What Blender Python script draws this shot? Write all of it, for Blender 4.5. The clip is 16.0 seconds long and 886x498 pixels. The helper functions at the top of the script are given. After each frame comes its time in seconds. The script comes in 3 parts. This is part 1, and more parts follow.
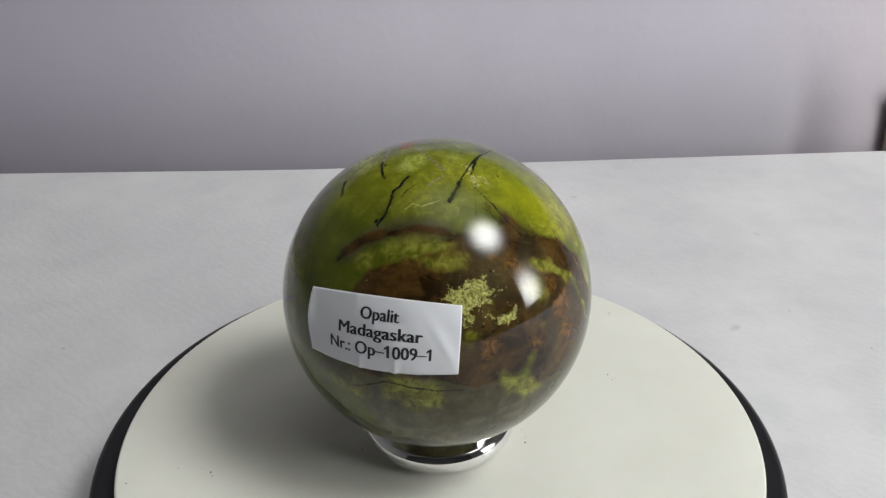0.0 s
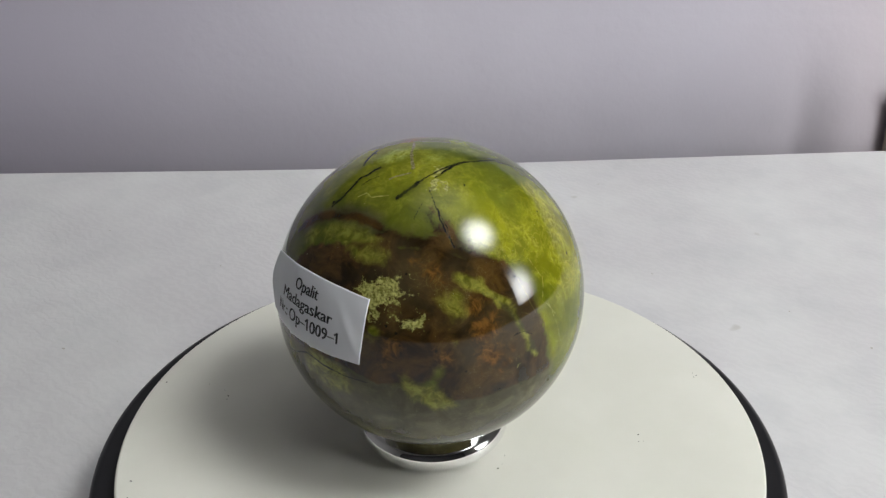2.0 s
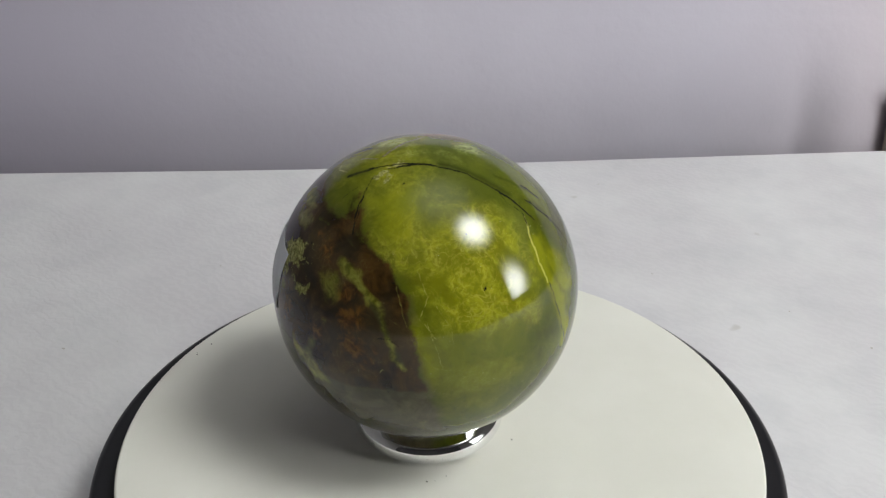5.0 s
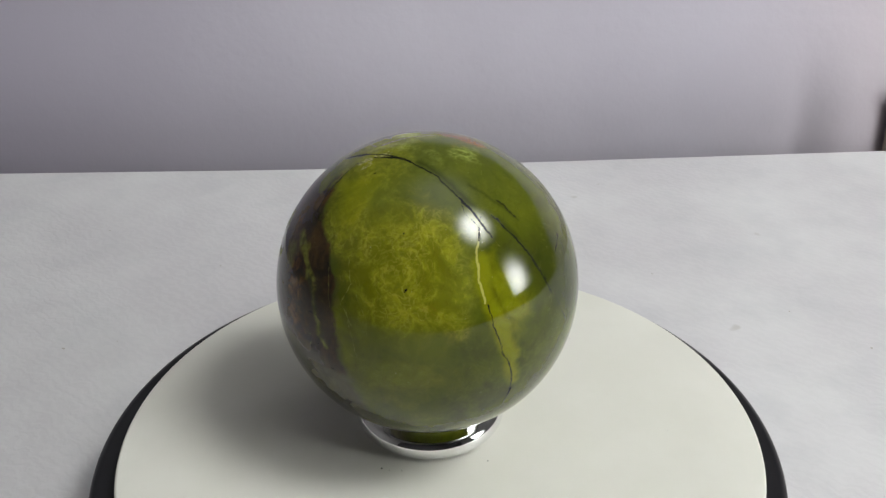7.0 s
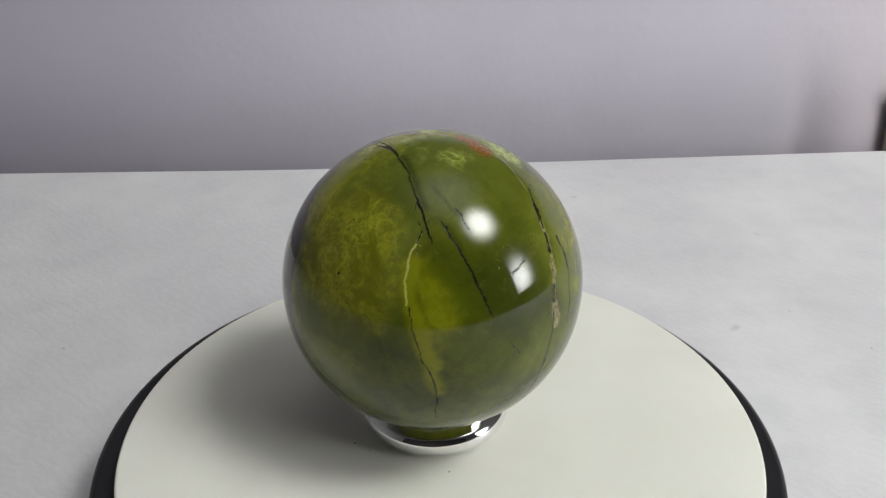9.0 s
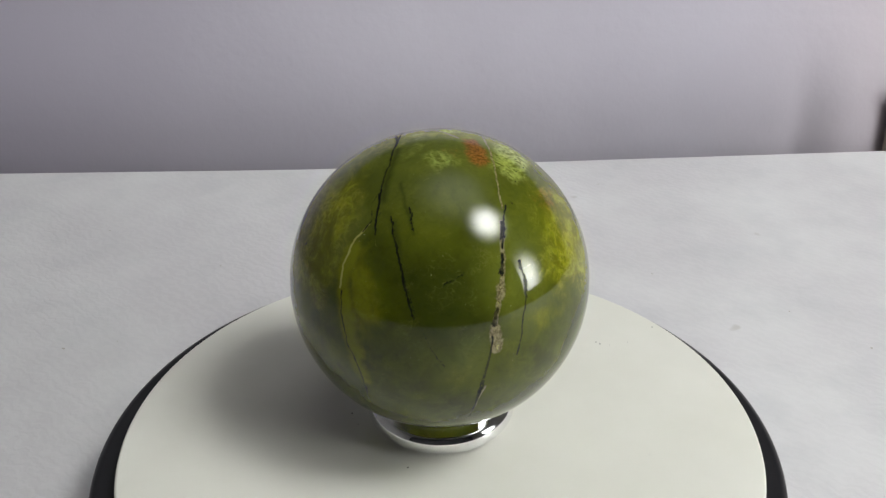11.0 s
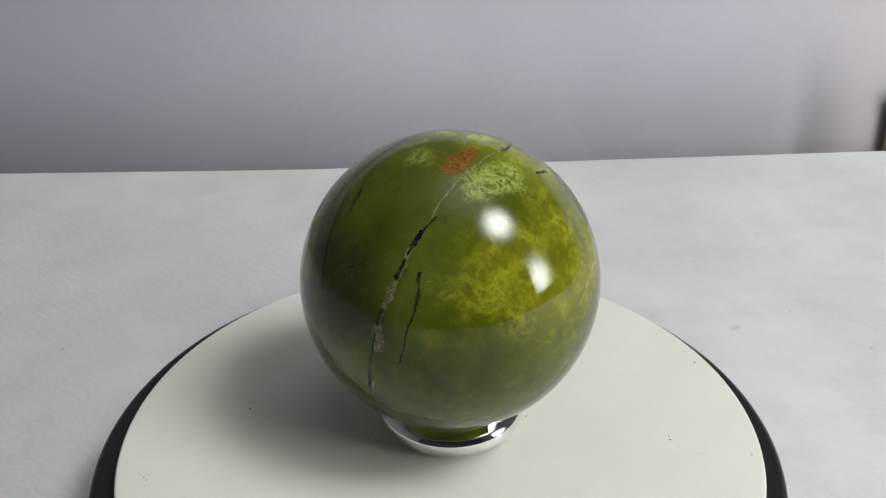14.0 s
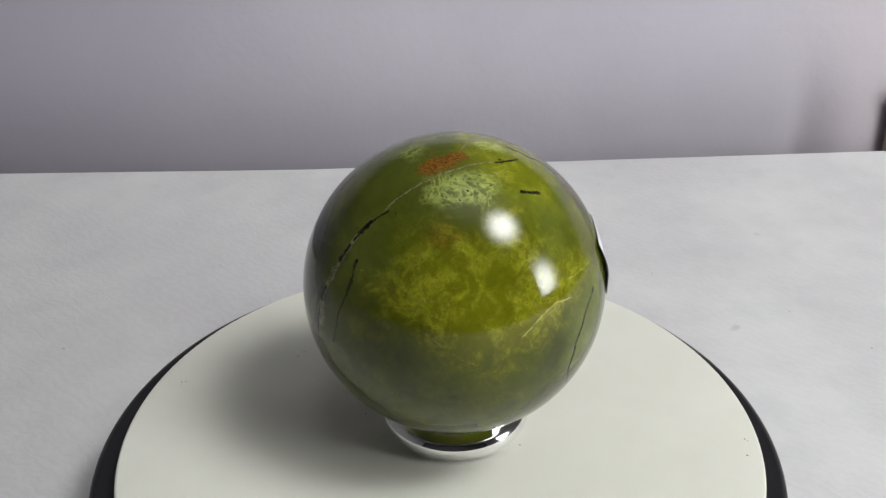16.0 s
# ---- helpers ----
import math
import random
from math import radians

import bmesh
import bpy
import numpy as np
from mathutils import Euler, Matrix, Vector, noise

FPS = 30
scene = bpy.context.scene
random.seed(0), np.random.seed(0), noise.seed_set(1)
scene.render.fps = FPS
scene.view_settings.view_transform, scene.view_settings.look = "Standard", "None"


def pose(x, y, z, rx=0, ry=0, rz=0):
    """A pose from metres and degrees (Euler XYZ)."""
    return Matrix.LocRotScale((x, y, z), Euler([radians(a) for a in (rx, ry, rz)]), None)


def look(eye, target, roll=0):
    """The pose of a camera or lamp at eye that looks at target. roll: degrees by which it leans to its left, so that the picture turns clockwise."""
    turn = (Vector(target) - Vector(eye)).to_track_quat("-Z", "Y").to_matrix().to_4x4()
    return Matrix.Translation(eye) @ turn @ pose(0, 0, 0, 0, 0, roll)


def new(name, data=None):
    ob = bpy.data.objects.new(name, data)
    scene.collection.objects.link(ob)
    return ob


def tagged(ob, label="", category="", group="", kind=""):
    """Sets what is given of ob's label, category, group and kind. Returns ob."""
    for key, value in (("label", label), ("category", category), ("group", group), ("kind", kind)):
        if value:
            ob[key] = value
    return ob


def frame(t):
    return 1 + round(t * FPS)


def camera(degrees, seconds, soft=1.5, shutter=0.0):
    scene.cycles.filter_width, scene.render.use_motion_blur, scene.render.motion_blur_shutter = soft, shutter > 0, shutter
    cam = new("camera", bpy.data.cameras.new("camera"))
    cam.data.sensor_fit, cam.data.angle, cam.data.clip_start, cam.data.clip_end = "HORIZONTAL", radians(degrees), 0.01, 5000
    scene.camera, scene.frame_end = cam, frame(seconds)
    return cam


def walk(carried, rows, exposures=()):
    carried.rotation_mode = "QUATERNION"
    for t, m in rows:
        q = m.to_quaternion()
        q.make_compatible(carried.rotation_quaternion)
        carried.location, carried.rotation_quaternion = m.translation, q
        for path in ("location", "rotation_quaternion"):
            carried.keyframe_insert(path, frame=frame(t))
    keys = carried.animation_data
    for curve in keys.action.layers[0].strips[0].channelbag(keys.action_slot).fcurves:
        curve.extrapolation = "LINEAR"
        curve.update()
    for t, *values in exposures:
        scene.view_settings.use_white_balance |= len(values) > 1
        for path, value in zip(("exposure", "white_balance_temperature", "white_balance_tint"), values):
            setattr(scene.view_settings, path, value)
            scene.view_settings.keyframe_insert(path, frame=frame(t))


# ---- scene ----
cam = camera(54.55, 16.0, soft=1.35)
EYE = Vector((0.0, -0.17664, 0.17218))
GAZE = Vector((0.002435, 0.886072, -0.463541))
CAMERA_POSE = look(EYE, EYE + GAZE, -0.40)
walk(cam, [(0.0, CAMERA_POSE), (16.0, CAMERA_POSE)])

# ---- light: two shaded lamps beside the table, a dim room ----
world = bpy.data.worlds.new("room_air")
world.use_nodes = True
world.node_tree.nodes["Background"].inputs[0].default_value = (0.75, 0.8, 1.0, 1)
world.node_tree.nodes["Background"].inputs[1].default_value = 0.05
scene.world = world
scene.view_settings.exposure = 0.02


def lamp(name, place, target, size_x, size_y, watts, colour, glow=None):
    data = bpy.data.lights.new(name, "AREA")
    data.shape, data.size, data.size_y = "ELLIPSE", size_x, size_y
    data.energy, data.color = watts, colour
    if glow:
        # a frosted front, brightest where the bulb sits behind it
        data.use_nodes = True
        tree = data.node_tree
        give = tree.nodes["Emission"]
        over = tree.nodes.new("ShaderNodeNewGeometry")
        away = tree.nodes.new("ShaderNodeVectorMath")
        away.operation = "DISTANCE"
        tree.links.new(over.outputs["Parametric"], away.inputs[0])
        away.inputs[1].default_value = (glow[0], glow[1], 0.0)
        fall = tree.nodes.new("ShaderNodeMapRange")
        fall.interpolation_type = "SMOOTHERSTEP"
        tree.links.new(away.outputs["Value"], fall.inputs["Value"])
        for key, v in (("From Min", 0.02), ("From Max", glow[2]), ("To Min", glow[3]), ("To Max", glow[4])):
            fall.inputs[key].default_value = v
        bend = tree.nodes.new("ShaderNodeMath")
        bend.operation = "POWER"
        tree.links.new(fall.outputs[0], bend.inputs[0])
        bend.inputs[1].default_value = 3.0
        tree.links.new(bend.outputs[0], give.inputs["Strength"])
    ob = new(name, data)
    ob.matrix_world = look(place, target)
    return tagged(ob, "round frosted desk lamp glowing white", "lamp")


WHITE = (0.975, 0.985, 0.962)
lamp("upper_lamp", (0.53, -0.235, 0.90), (0.0, 0.0, 0.05), 0.84, 0.80, 3.4, WHITE, (0.5, 0.5, 0.5, 2.4, 0.15))
front = lamp("lower_lamp", (0.96, -0.26, 0.40), (0.0, 0.0, 0.05), 0.44, 0.56, 2.2, WHITE, (0.30, 0.30, 0.80, 2.0, 0.30))
front.data.shape = "RECTANGLE"
tagged(front, "rectangular frosted softbox lamp glowing white", "lamp")
ceiling_lamp = lamp("ceiling_lamp", (0.30, 0.10, 1.62), (0.30, 0.101, 0.0), 2.4, 2.4, 9.0, WHITE, (0.5, 0.5, 0.5, 1.25, 0.2))
tagged(ceiling_lamp, "wide frosted ceiling lamp lighting the room softly", "ceiling lamp")

# ---- measures ----
DISC_TOP = 0.030
DISC_R = 0.0802
DISC_X = -0.00055
BALL_R = 0.03553
BALL_Z = DISC_TOP + 0.04038
AXIS_X = -0.00014
ORBIT, PHASE = 0.003425, -103.28
SPEED = -14.84  # degrees a second


# ---- node helpers ----
class Nodes:
    def __init__(self, name):
        self.mat = bpy.data.materials.new(name)
        self.mat.use_nodes = True
        self.tree = self.mat.node_tree
        self.out = self.tree.nodes["Principled BSDF"]

    def node(self, kind):
        return self.tree.nodes.new(kind)

    def put(self, socket, value):
        if isinstance(value, bpy.types.NodeSocket):
            self.tree.links.new(value, socket)
        elif isinstance(value, tuple) and len(value) == 3 and socket.type == "RGBA":
            socket.default_value = (*value, 1)
        else:
            socket.default_value = value

    def set(self, **values):
        for key, value in values.items():
            self.put(self.out.inputs[key.replace("_", " ")], value)

    def coords(self):
        return self.node("ShaderNodeTexCoord").outputs["Object"]

    def noise(self, scale, detail=4.0, rough=0.55, distort=0.0, vector=None):
        n = self.node("ShaderNodeTexNoise")
        self.put(n.inputs["Vector"], vector if vector else self.coords())
        for key, value in (("Scale", scale), ("Detail", detail), ("Roughness", rough), ("Distortion", distort)):
            n.inputs[key].default_value = value
        return n.outputs["Fac"]

    def voronoi(self, scale, feature="F1", vector=None):
        n = self.node("ShaderNodeTexVoronoi")
        n.feature = feature
        self.put(n.inputs["Vector"], vector if vector else self.coords())
        n.inputs["Scale"].default_value = scale
        return n.outputs["Distance"]

    def ramp(self, value, low, high, a=0.0, b=1.0):
        n = self.node("ShaderNodeMapRange")
        n.interpolation_type = "SMOOTHSTEP"
        self.put(n.inputs["Value"], value)
        for key, v in (("From Min", low), ("From Max", high), ("To Min", a), ("To Max", b)):
            n.inputs[key].default_value = v
        return n.outputs["Result"]

    def math(self, op, a, b=0.0):
        n = self.node("ShaderNodeMath")
        n.operation = op
        self.put(n.inputs[0], a)
        self.put(n.inputs[1], b)
        return n.outputs[0]

    def mix(self, fac, a, b):
        n = self.node("ShaderNodeMix")
        n.data_type = "RGBA"
        self.put(n.inputs[0], fac)
        self.put(n.inputs[6], a)
        self.put(n.inputs[7], b)
        return n.outputs[2]

    def bump(self, height, strength, distance):
        n = self.node("ShaderNodeBump")
        n.inputs["Strength"].default_value, n.inputs["Distance"].default_value = strength, distance
        self.put(n.inputs["Height"], height)
        self.put(self.out.inputs["Normal"], n.outputs[0])

    def channels(self, attribute):
        n = self.node("ShaderNodeAttribute")
        n.attribute_name = attribute
        s = self.node("ShaderNodeSeparateColor")
        self.put(s.inputs[0], n.outputs["Color"])
        return [s.outputs[0], s.outputs[1], s.outputs[2], n.outputs["Alpha"]]


# ---- materials ----
def plain(name, colour, rough, metal=0.0, vary=0.06, scale=300.0):
    m = Nodes(name)
    fac = m.noise(scale, 5.0)
    m.set(Base_Color=m.mix(fac, tuple(c * (1 - vary) for c in colour), tuple(min(1, c * (1 + vary)) for c in colour)),
          Roughness=m.ramp(fac, 0.2, 0.8, rough * 0.85, min(1, rough * 1.15)), Metallic=metal)
    return m.mat


def cloth_material():
    m = Nodes("white_table_paper")
    at = m.coords()
    w = m.node("ShaderNodeTexWave")
    w.wave_type, w.bands_direction = "BANDS", "DIAGONAL"
    m.put(w.inputs["Vector"], at)
    for key, v in (("Scale", 115.0), ("Distortion", 9.0), ("Detail", 4.0), ("Detail Scale", 2.0)):
        w.inputs[key].default_value = v
    stain = m.ramp(m.noise(14.0, 5.0), 0.35, 0.7)
    spots = m.ramp(m.noise(55.0, 2.0), 0.74, 0.80)
    c = m.mix(stain, (0.60, 0.585, 0.61), (0.69, 0.685, 0.70))
    c = m.mix(m.ramp(w.outputs["Fac"], 0.30, 0.75, 0.0, 0.14), c, (0.76, 0.755, 0.765))
    c = m.mix(m.ramp(m.noise(46.0, 5.0), 0.45, 0.75, 0.0, 0.35), c, (0.52, 0.525, 0.55))
    c = m.mix(m.math("MULTIPLY", spots, 0.45), c, (0.42, 0.40, 0.37))
    m.set(Base_Color=c, Roughness=0.75)
    h = m.math("ADD", m.math("MULTIPLY", w.outputs["Fac"], 0.5), m.noise(140.0, 3.0))
    m.bump(h, 0.13, 0.0008)
    return m.mat


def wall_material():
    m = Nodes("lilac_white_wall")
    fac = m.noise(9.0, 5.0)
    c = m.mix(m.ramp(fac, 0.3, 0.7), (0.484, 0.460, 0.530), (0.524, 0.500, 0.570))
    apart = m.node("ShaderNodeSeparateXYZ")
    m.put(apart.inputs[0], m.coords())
    # uneven light put into the colour: darker to the left, pinker to the right
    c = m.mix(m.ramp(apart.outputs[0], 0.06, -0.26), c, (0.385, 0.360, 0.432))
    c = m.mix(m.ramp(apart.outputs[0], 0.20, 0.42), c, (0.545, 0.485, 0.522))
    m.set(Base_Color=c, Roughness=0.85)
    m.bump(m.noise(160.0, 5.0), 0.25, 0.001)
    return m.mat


def disc_material():
    m = Nodes("ivory_turntable_plastic")
    blot = m.ramp(m.noise(35.0, 4.0), 0.3, 0.75)
    c = m.mix(blot, (0.735, 0.73, 0.665), (0.775, 0.77, 0.71))
    m.set(Base_Color=c, Roughness=m.ramp(m.noise(120.0, 4.0), 0.3, 0.7, 0.42, 0.55))
    m.bump(m.noise(900.0, 3.0), 0.06, 0.0002)
    return m.mat


def stone_material():
    m = Nodes("polished_green_opal")
    brown, rust, grey, yellow = m.channels("minerals_a")
    crack, cream, milk, seam = m.channels("minerals_b")
    panel, pale, deep, olive = m.channels("minerals_c")
    red, vein, lime = m.channels("minerals_d")[:3]
    big, mid, fine, grain = m.noise(45.0, 4.0), m.noise(150.0, 5.0, 0.6, 0.6), m.noise(480.0, 5.0, 0.65, 0.8), m.noise(1500.0, 4.0, 0.7)

    def rough_edge(mask, noise_value, amount, low, high):
        shaken = m.math("ADD", mask, m.math("MULTIPLY", m.math("SUBTRACT", noise_value, 0.5), amount))
        return m.ramp(m.math("MULTIPLY", shaken, m.ramp(mask, 0.0, 0.06)), low, high)

    c = m.mix(m.ramp(big, 0.32, 0.68), (0.044, 0.054, 0.0017), (0.084, 0.098, 0.0033))
    c = m.mix(m.ramp(mid, 0.38, 0.72, 0.0, 0.22), c, (0.130, 0.145, 0.007))
    c = m.mix(m.math("MULTIPLY", milk, 0.75), c, (0.150, 0.178, 0.038))
    c = m.mix(m.math("MULTIPLY", rough_edge(lime, big, 0.5, 0.0, 1.0), 0.75), c, m.mix(m.ramp(mid, 0.35, 0.65), (0.150, 0.172, 0.009), (0.225, 0.240, 0.020)))
    # foamy yellow network
    bent = m.node("ShaderNodeVectorMath")
    bent.operation = "ADD"
    push = m.node("ShaderNodeTexNoise")
    m.put(push.inputs["Vector"], m.coords())
    push.inputs["Scale"].default_value = 130.0
    push.inputs["Detail"].default_value = 4.0
    shrink = m.node("ShaderNodeVectorMath")
    shrink.operation = "SCALE"
    m.put(shrink.inputs[0], push.outputs["Color"])
    shrink.inputs[3].default_value = 0.018
    m.put(bent.inputs[0], m.coords())
    m.put(bent.inputs[1], shrink.outputs[0])
    cells = m.voronoi(430.0, "DISTANCE_TO_EDGE", bent.outputs[0])
    net = m.math("MULTIPLY", m.math("MULTIPLY", m.ramp(cells, 0.15, 0.0), m.ramp(mid, 0.40, 0.62)), m.ramp(fine, 0.30, 0.62))
    c = m.mix(m.math("MULTIPLY", rough_edge(yellow, mid, 0.6, 0.0, 1.0), 0.36), c, (0.235, 0.222, 0.005))
    c = m.mix(m.math("MULTIPLY", m.math("MULTIPLY", yellow, net), 0.5), c, (0.40, 0.37, 0.05))
    c = m.mix(m.math("MULTIPLY", net, 0.04), c, (0.35, 0.37, 0.07))
    # wide soft cells
    wide = m.voronoi(170.0, "DISTANCE_TO_EDGE", bent.outputs[0])
    wide = m.math("MULTIPLY", m.ramp(wide, 0.22, 0.0), m.math("MULTIPLY", m.ramp(mid, 0.36, 0.60), m.ramp(fine, 0.30, 0.60, 0.4, 1.0)))
    c = m.mix(m.math("MULTIPLY", wide, m.ramp(yellow, 0.0, 0.7, 0.02, 0.44)), c, (0.36, 0.37, 0.020))
    # fine strands drawn out through the yellow
    strand_field = m.noise(150.0, 4.0, 0.58, 1.6)
    strand = m.ramp(m.math("ABSOLUTE", m.math("SUBTRACT", strand_field, 0.5)), 0.020, 0.0)
    strand = m.math("MULTIPLY", strand, m.ramp(mid, 0.36, 0.58, 0.1, 1.0))
    c = m.mix(m.math("MULTIPLY", strand, m.ramp(yellow, 0.0, 0.8, 0.01, 0.20)), c, (0.44, 0.42, 0.07))
    c = m.mix(m.math("MULTIPLY", rough_edge(panel, mid, 0.8, 0.25, 0.85), 0.55), c, (0.250, 0.260, 0.004))
    pale_bits = m.math("MULTIPLY", rough_edge(pale, mid, 0.8, 0.2, 0.8), m.math("ADD", m.math("MULTIPLY", m.ramp(cells, 0.30, 0.0), 0.55), m.ramp(fine, 0.42, 0.62, 0.05, 0.45)))
    c = m.mix(m.math("MULTIPLY", pale_bits, 0.75), c, (0.40, 0.47, 0.11))
    # dark translucent planes, with shade by cracks and on the lower green painted in
    c = m.mix(m.math("MULTIPLY", m.ramp(deep, 0.1, 0.9), 0.8), c, (0.020, 0.028, 0.004))
    # the smoky side
    g = m.mix(m.ramp(mid, 0.35, 0.7), (0.042, 0.035, 0.016), (0.096, 0.082, 0.042))
    g = m.mix(m.ramp(fine, 0.55, 0.75, 0.0, 0.6), g, (0.115, 0.105, 0.055))
    c = m.mix(m.math("MULTIPLY", rough_edge(grey, mid, 0.5, 0.2, 0.8), 0.9), c, g)
    b = m.mix(m.ramp(mid, 0.36, 0.66), (0.016, 0.009, 0.003), (0.074, 0.039, 0.010))
    b = m.mix(m.ramp(big, 0.5, 0.72, 0.0, 0.6), b, (0.080, 0.062, 0.030))
    c = m.mix(rough_edge(brown, m.math("ADD", m.math("MULTIPLY", mid, 0.65), m.math("MULTIPLY", fine, 0.35)), 1.5, 0.22, 0.52), c, b)
    r = m.mix(m.ramp(fine, 0.35, 0.65), (0.055, 0.024, 0.004), (0.190, 0.088, 0.018))
    c = m.mix(m.math("MULTIPLY", rough_edge(rust, fine, 1.0, 0.25, 0.75), 0.85), c, r)
    o = m.mix(m.ramp(fine, 0.35, 0.7), (0.105, 0.110, 0.010), (0.290, 0.290, 0.045))
    c = m.mix(m.math("MULTIPLY", rough_edge(olive, mid, 1.2, 0.25, 0.75), 0.8), c, o)
    c = m.mix(m.math("MULTIPLY", rough_edge(red, fine, 0.8, 0.2, 0.8), 0.85), c, m.mix(m.ramp(grain, 0.35, 0.65), (0.10, 0.034, 0.006), (0.30, 0.115, 0.022)))
    # thin lines
    crumble = m.noise(3600.0, 4.0, 0.75)
    ragged = m.math("ADD", m.math("MULTIPLY", m.math("ADD", fine, grain), 0.28), m.math("MULTIPLY", crumble, 0.44))
    c = m.mix(m.math("MULTIPLY", rough_edge(vein, fine, 0.7, 0.35, 0.8), 0.7), c, (0.50, 0.47, 0.12))
    c = m.mix(m.math("MULTIPLY", rough_edge(seam, fine, 0.7, 0.3, 0.6), 0.85), c, m.mix(m.ramp(grain, 0.35, 0.65), (0.10, 0.078, 0.035), (0.30, 0.26, 0.14)))
    k = m.mix(m.ramp(grain, 0.35, 0.65), (0.12, 0.118, 0.025), (0.46, 0.45, 0.15))
    crust = rough_edge(cream, m.math("ADD", m.math("MULTIPLY", fine, 0.72), m.math("MULTIPLY", crumble, 0.28)), 3.0, 0.48, 0.70)
    c = m.mix(crust, c, k)
    c = m.mix(m.math("MULTIPLY", rough_edge(crack, ragged, 3.2, 0.40, 0.66), m.ramp(mid, 0.34, 0.52, 0.72, 1.0)), c, (0.008, 0.009, 0.007))
    # wispy hairlines and a fine cloudiness inside the stone
    hair = m.voronoi(520.0, "DISTANCE_TO_EDGE", bent.outputs[0])
    hair = m.math("MULTIPLY", m.ramp(hair, 0.09, 0.0), m.math("MULTIPLY", m.ramp(mid, 0.50, 0.70), m.ramp(big, 0.42, 0.62)))
    c = m.mix(m.math("MULTIPLY", hair, 0.10), c, (0.42, 0.41, 0.13))
    shade = m.node("ShaderNodeMix")
    shade.data_type, shade.blend_type = "RGBA", "MULTIPLY"
    m.put(shade.inputs[0], m.ramp(fine, 0.50, 0.30, 0.0, 0.25))
    m.put(shade.inputs[6], c)
    m.put(shade.inputs[7], (0.45, 0.45, 0.40))
    c = shade.outputs[2]
    # scattered pale flecks and dark pits
    c = m.mix(m.math("MULTIPLY", m.ramp(grain, 0.67, 0.73), m.ramp(mid, 0.46, 0.60, 0.0, 0.6)), c, (0.50, 0.49, 0.25))
    m.set(Base_Color=c, IOR=1.45, Subsurface_Weight=0.3, Subsurface_Radius=(0.0050, 0.0055, 0.0012), Subsurface_Scale=1.0)
    pits = m.math("ADD", crust, rough_edge(crack, ragged, 3.2, 0.40, 0.66))
    m.set(Roughness=m.math("ADD", m.ramp(mid, 0.3, 0.7, 0.05, 0.08), m.math("MULTIPLY", pits, 0.12)), Specular_IOR_Level=m.math("SUBTRACT", 0.5, m.math("MULTIPLY", pits, 0.38)))
    m.bump(m.math("MULTIPLY", pits, -1.0), 0.12, 0.0001)
    return m.mat


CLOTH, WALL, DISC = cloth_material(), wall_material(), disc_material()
BLACK = plain("black_satin_plastic", (0.012, 0.012, 0.014), 0.33, vary=0.06)
CHROME = plain("chrome_plated_metal", (0.88, 0.88, 0.89), 0.05, 1.0, vary=0.02)
ROOM = plain("grey_room_paint", (0.48, 0.475, 0.47), 0.9, scale=6.0)
# unlit side of the room, its darkness put into the colour
DARK_ROOM = plain("dark_room_side", (0.11, 0.11, 0.115), 0.9, scale=6.0)
FLOOR = plain("brown_floor_boards", (0.20, 0.14, 0.09), 0.5, vary=0.3, scale=8.0)
PAPER = plain("white_sticker_paper", (0.68, 0.695, 0.73), 0.5, vary=0.02)
INK = plain("black_ink", (0.012, 0.012, 0.016), 0.45, vary=0.1)
WOOD = plain("pale_brown_wood", (0.42, 0.36, 0.30), 0.6, vary=0.2, scale=60.0)
SPECK = plain("dark_dust", (0.03, 0.028, 0.025), 0.9, vary=0.2)
CRUMB = plain("grey_crumb", (0.46, 0.44, 0.41), 0.9, vary=0.2)
STONE = stone_material()


# ---- mesh helpers ----
def mesh_of(name, verts, faces, material, smooth=True):
    me = bpy.data.meshes.new(name)
    me.from_pydata(verts, [], faces)
    me.materials.append(material)
    if smooth:
        me.shade_smooth()
    me.update()
    return me


def part(name, me, parent, label="", m=None):
    ob = new(name, me)
    ob.parent = parent
    if m:
        ob.matrix_basis = m
    if label:
        ob["label"] = label
    return ob


def lathe(name, profile, material, n=192, closed=False):
    """A body turned round the z axis from (radius, height) pairs."""
    verts, faces, k = [], [], len(profile)
    for i in range(n):
        a = 2 * math.pi * i / n
        for r, z in profile:
            verts.append((r * math.cos(a), r * math.sin(a), z))
    for i in range(n):
        for j in range(k if closed else k - 1):
            a, b = i * k + j, i * k + (j + 1) % k
            c, d = ((i + 1) % n) * k + (j + 1) % k, ((i + 1) % n) * k + j
            faces.append((a, d, c, b))
    return mesh_of(name, verts, faces, material)


def arc(cx, cz, r, start, end, n=8):
    return [(cx + r * math.cos(radians(start + (end - start) * i / n)),
             cz + r * math.sin(radians(start + (end - start) * i / n))) for i in range(n + 1)]


def box(name, size, material, bevel=0.0):
    bm = bmesh.new()
    bmesh.ops.create_cube(bm, size=1.0)
    bmesh.ops.scale(bm, vec=size, verts=bm.verts)
    if bevel:
        bmesh.ops.bevel(bm, geom=bm.edges[:], offset=bevel, segments=2, affect="EDGES")
    me = bpy.data.meshes.new(name)
    bm.to_mesh(me)
    bm.free()
    me.materials.append(material)
    return me


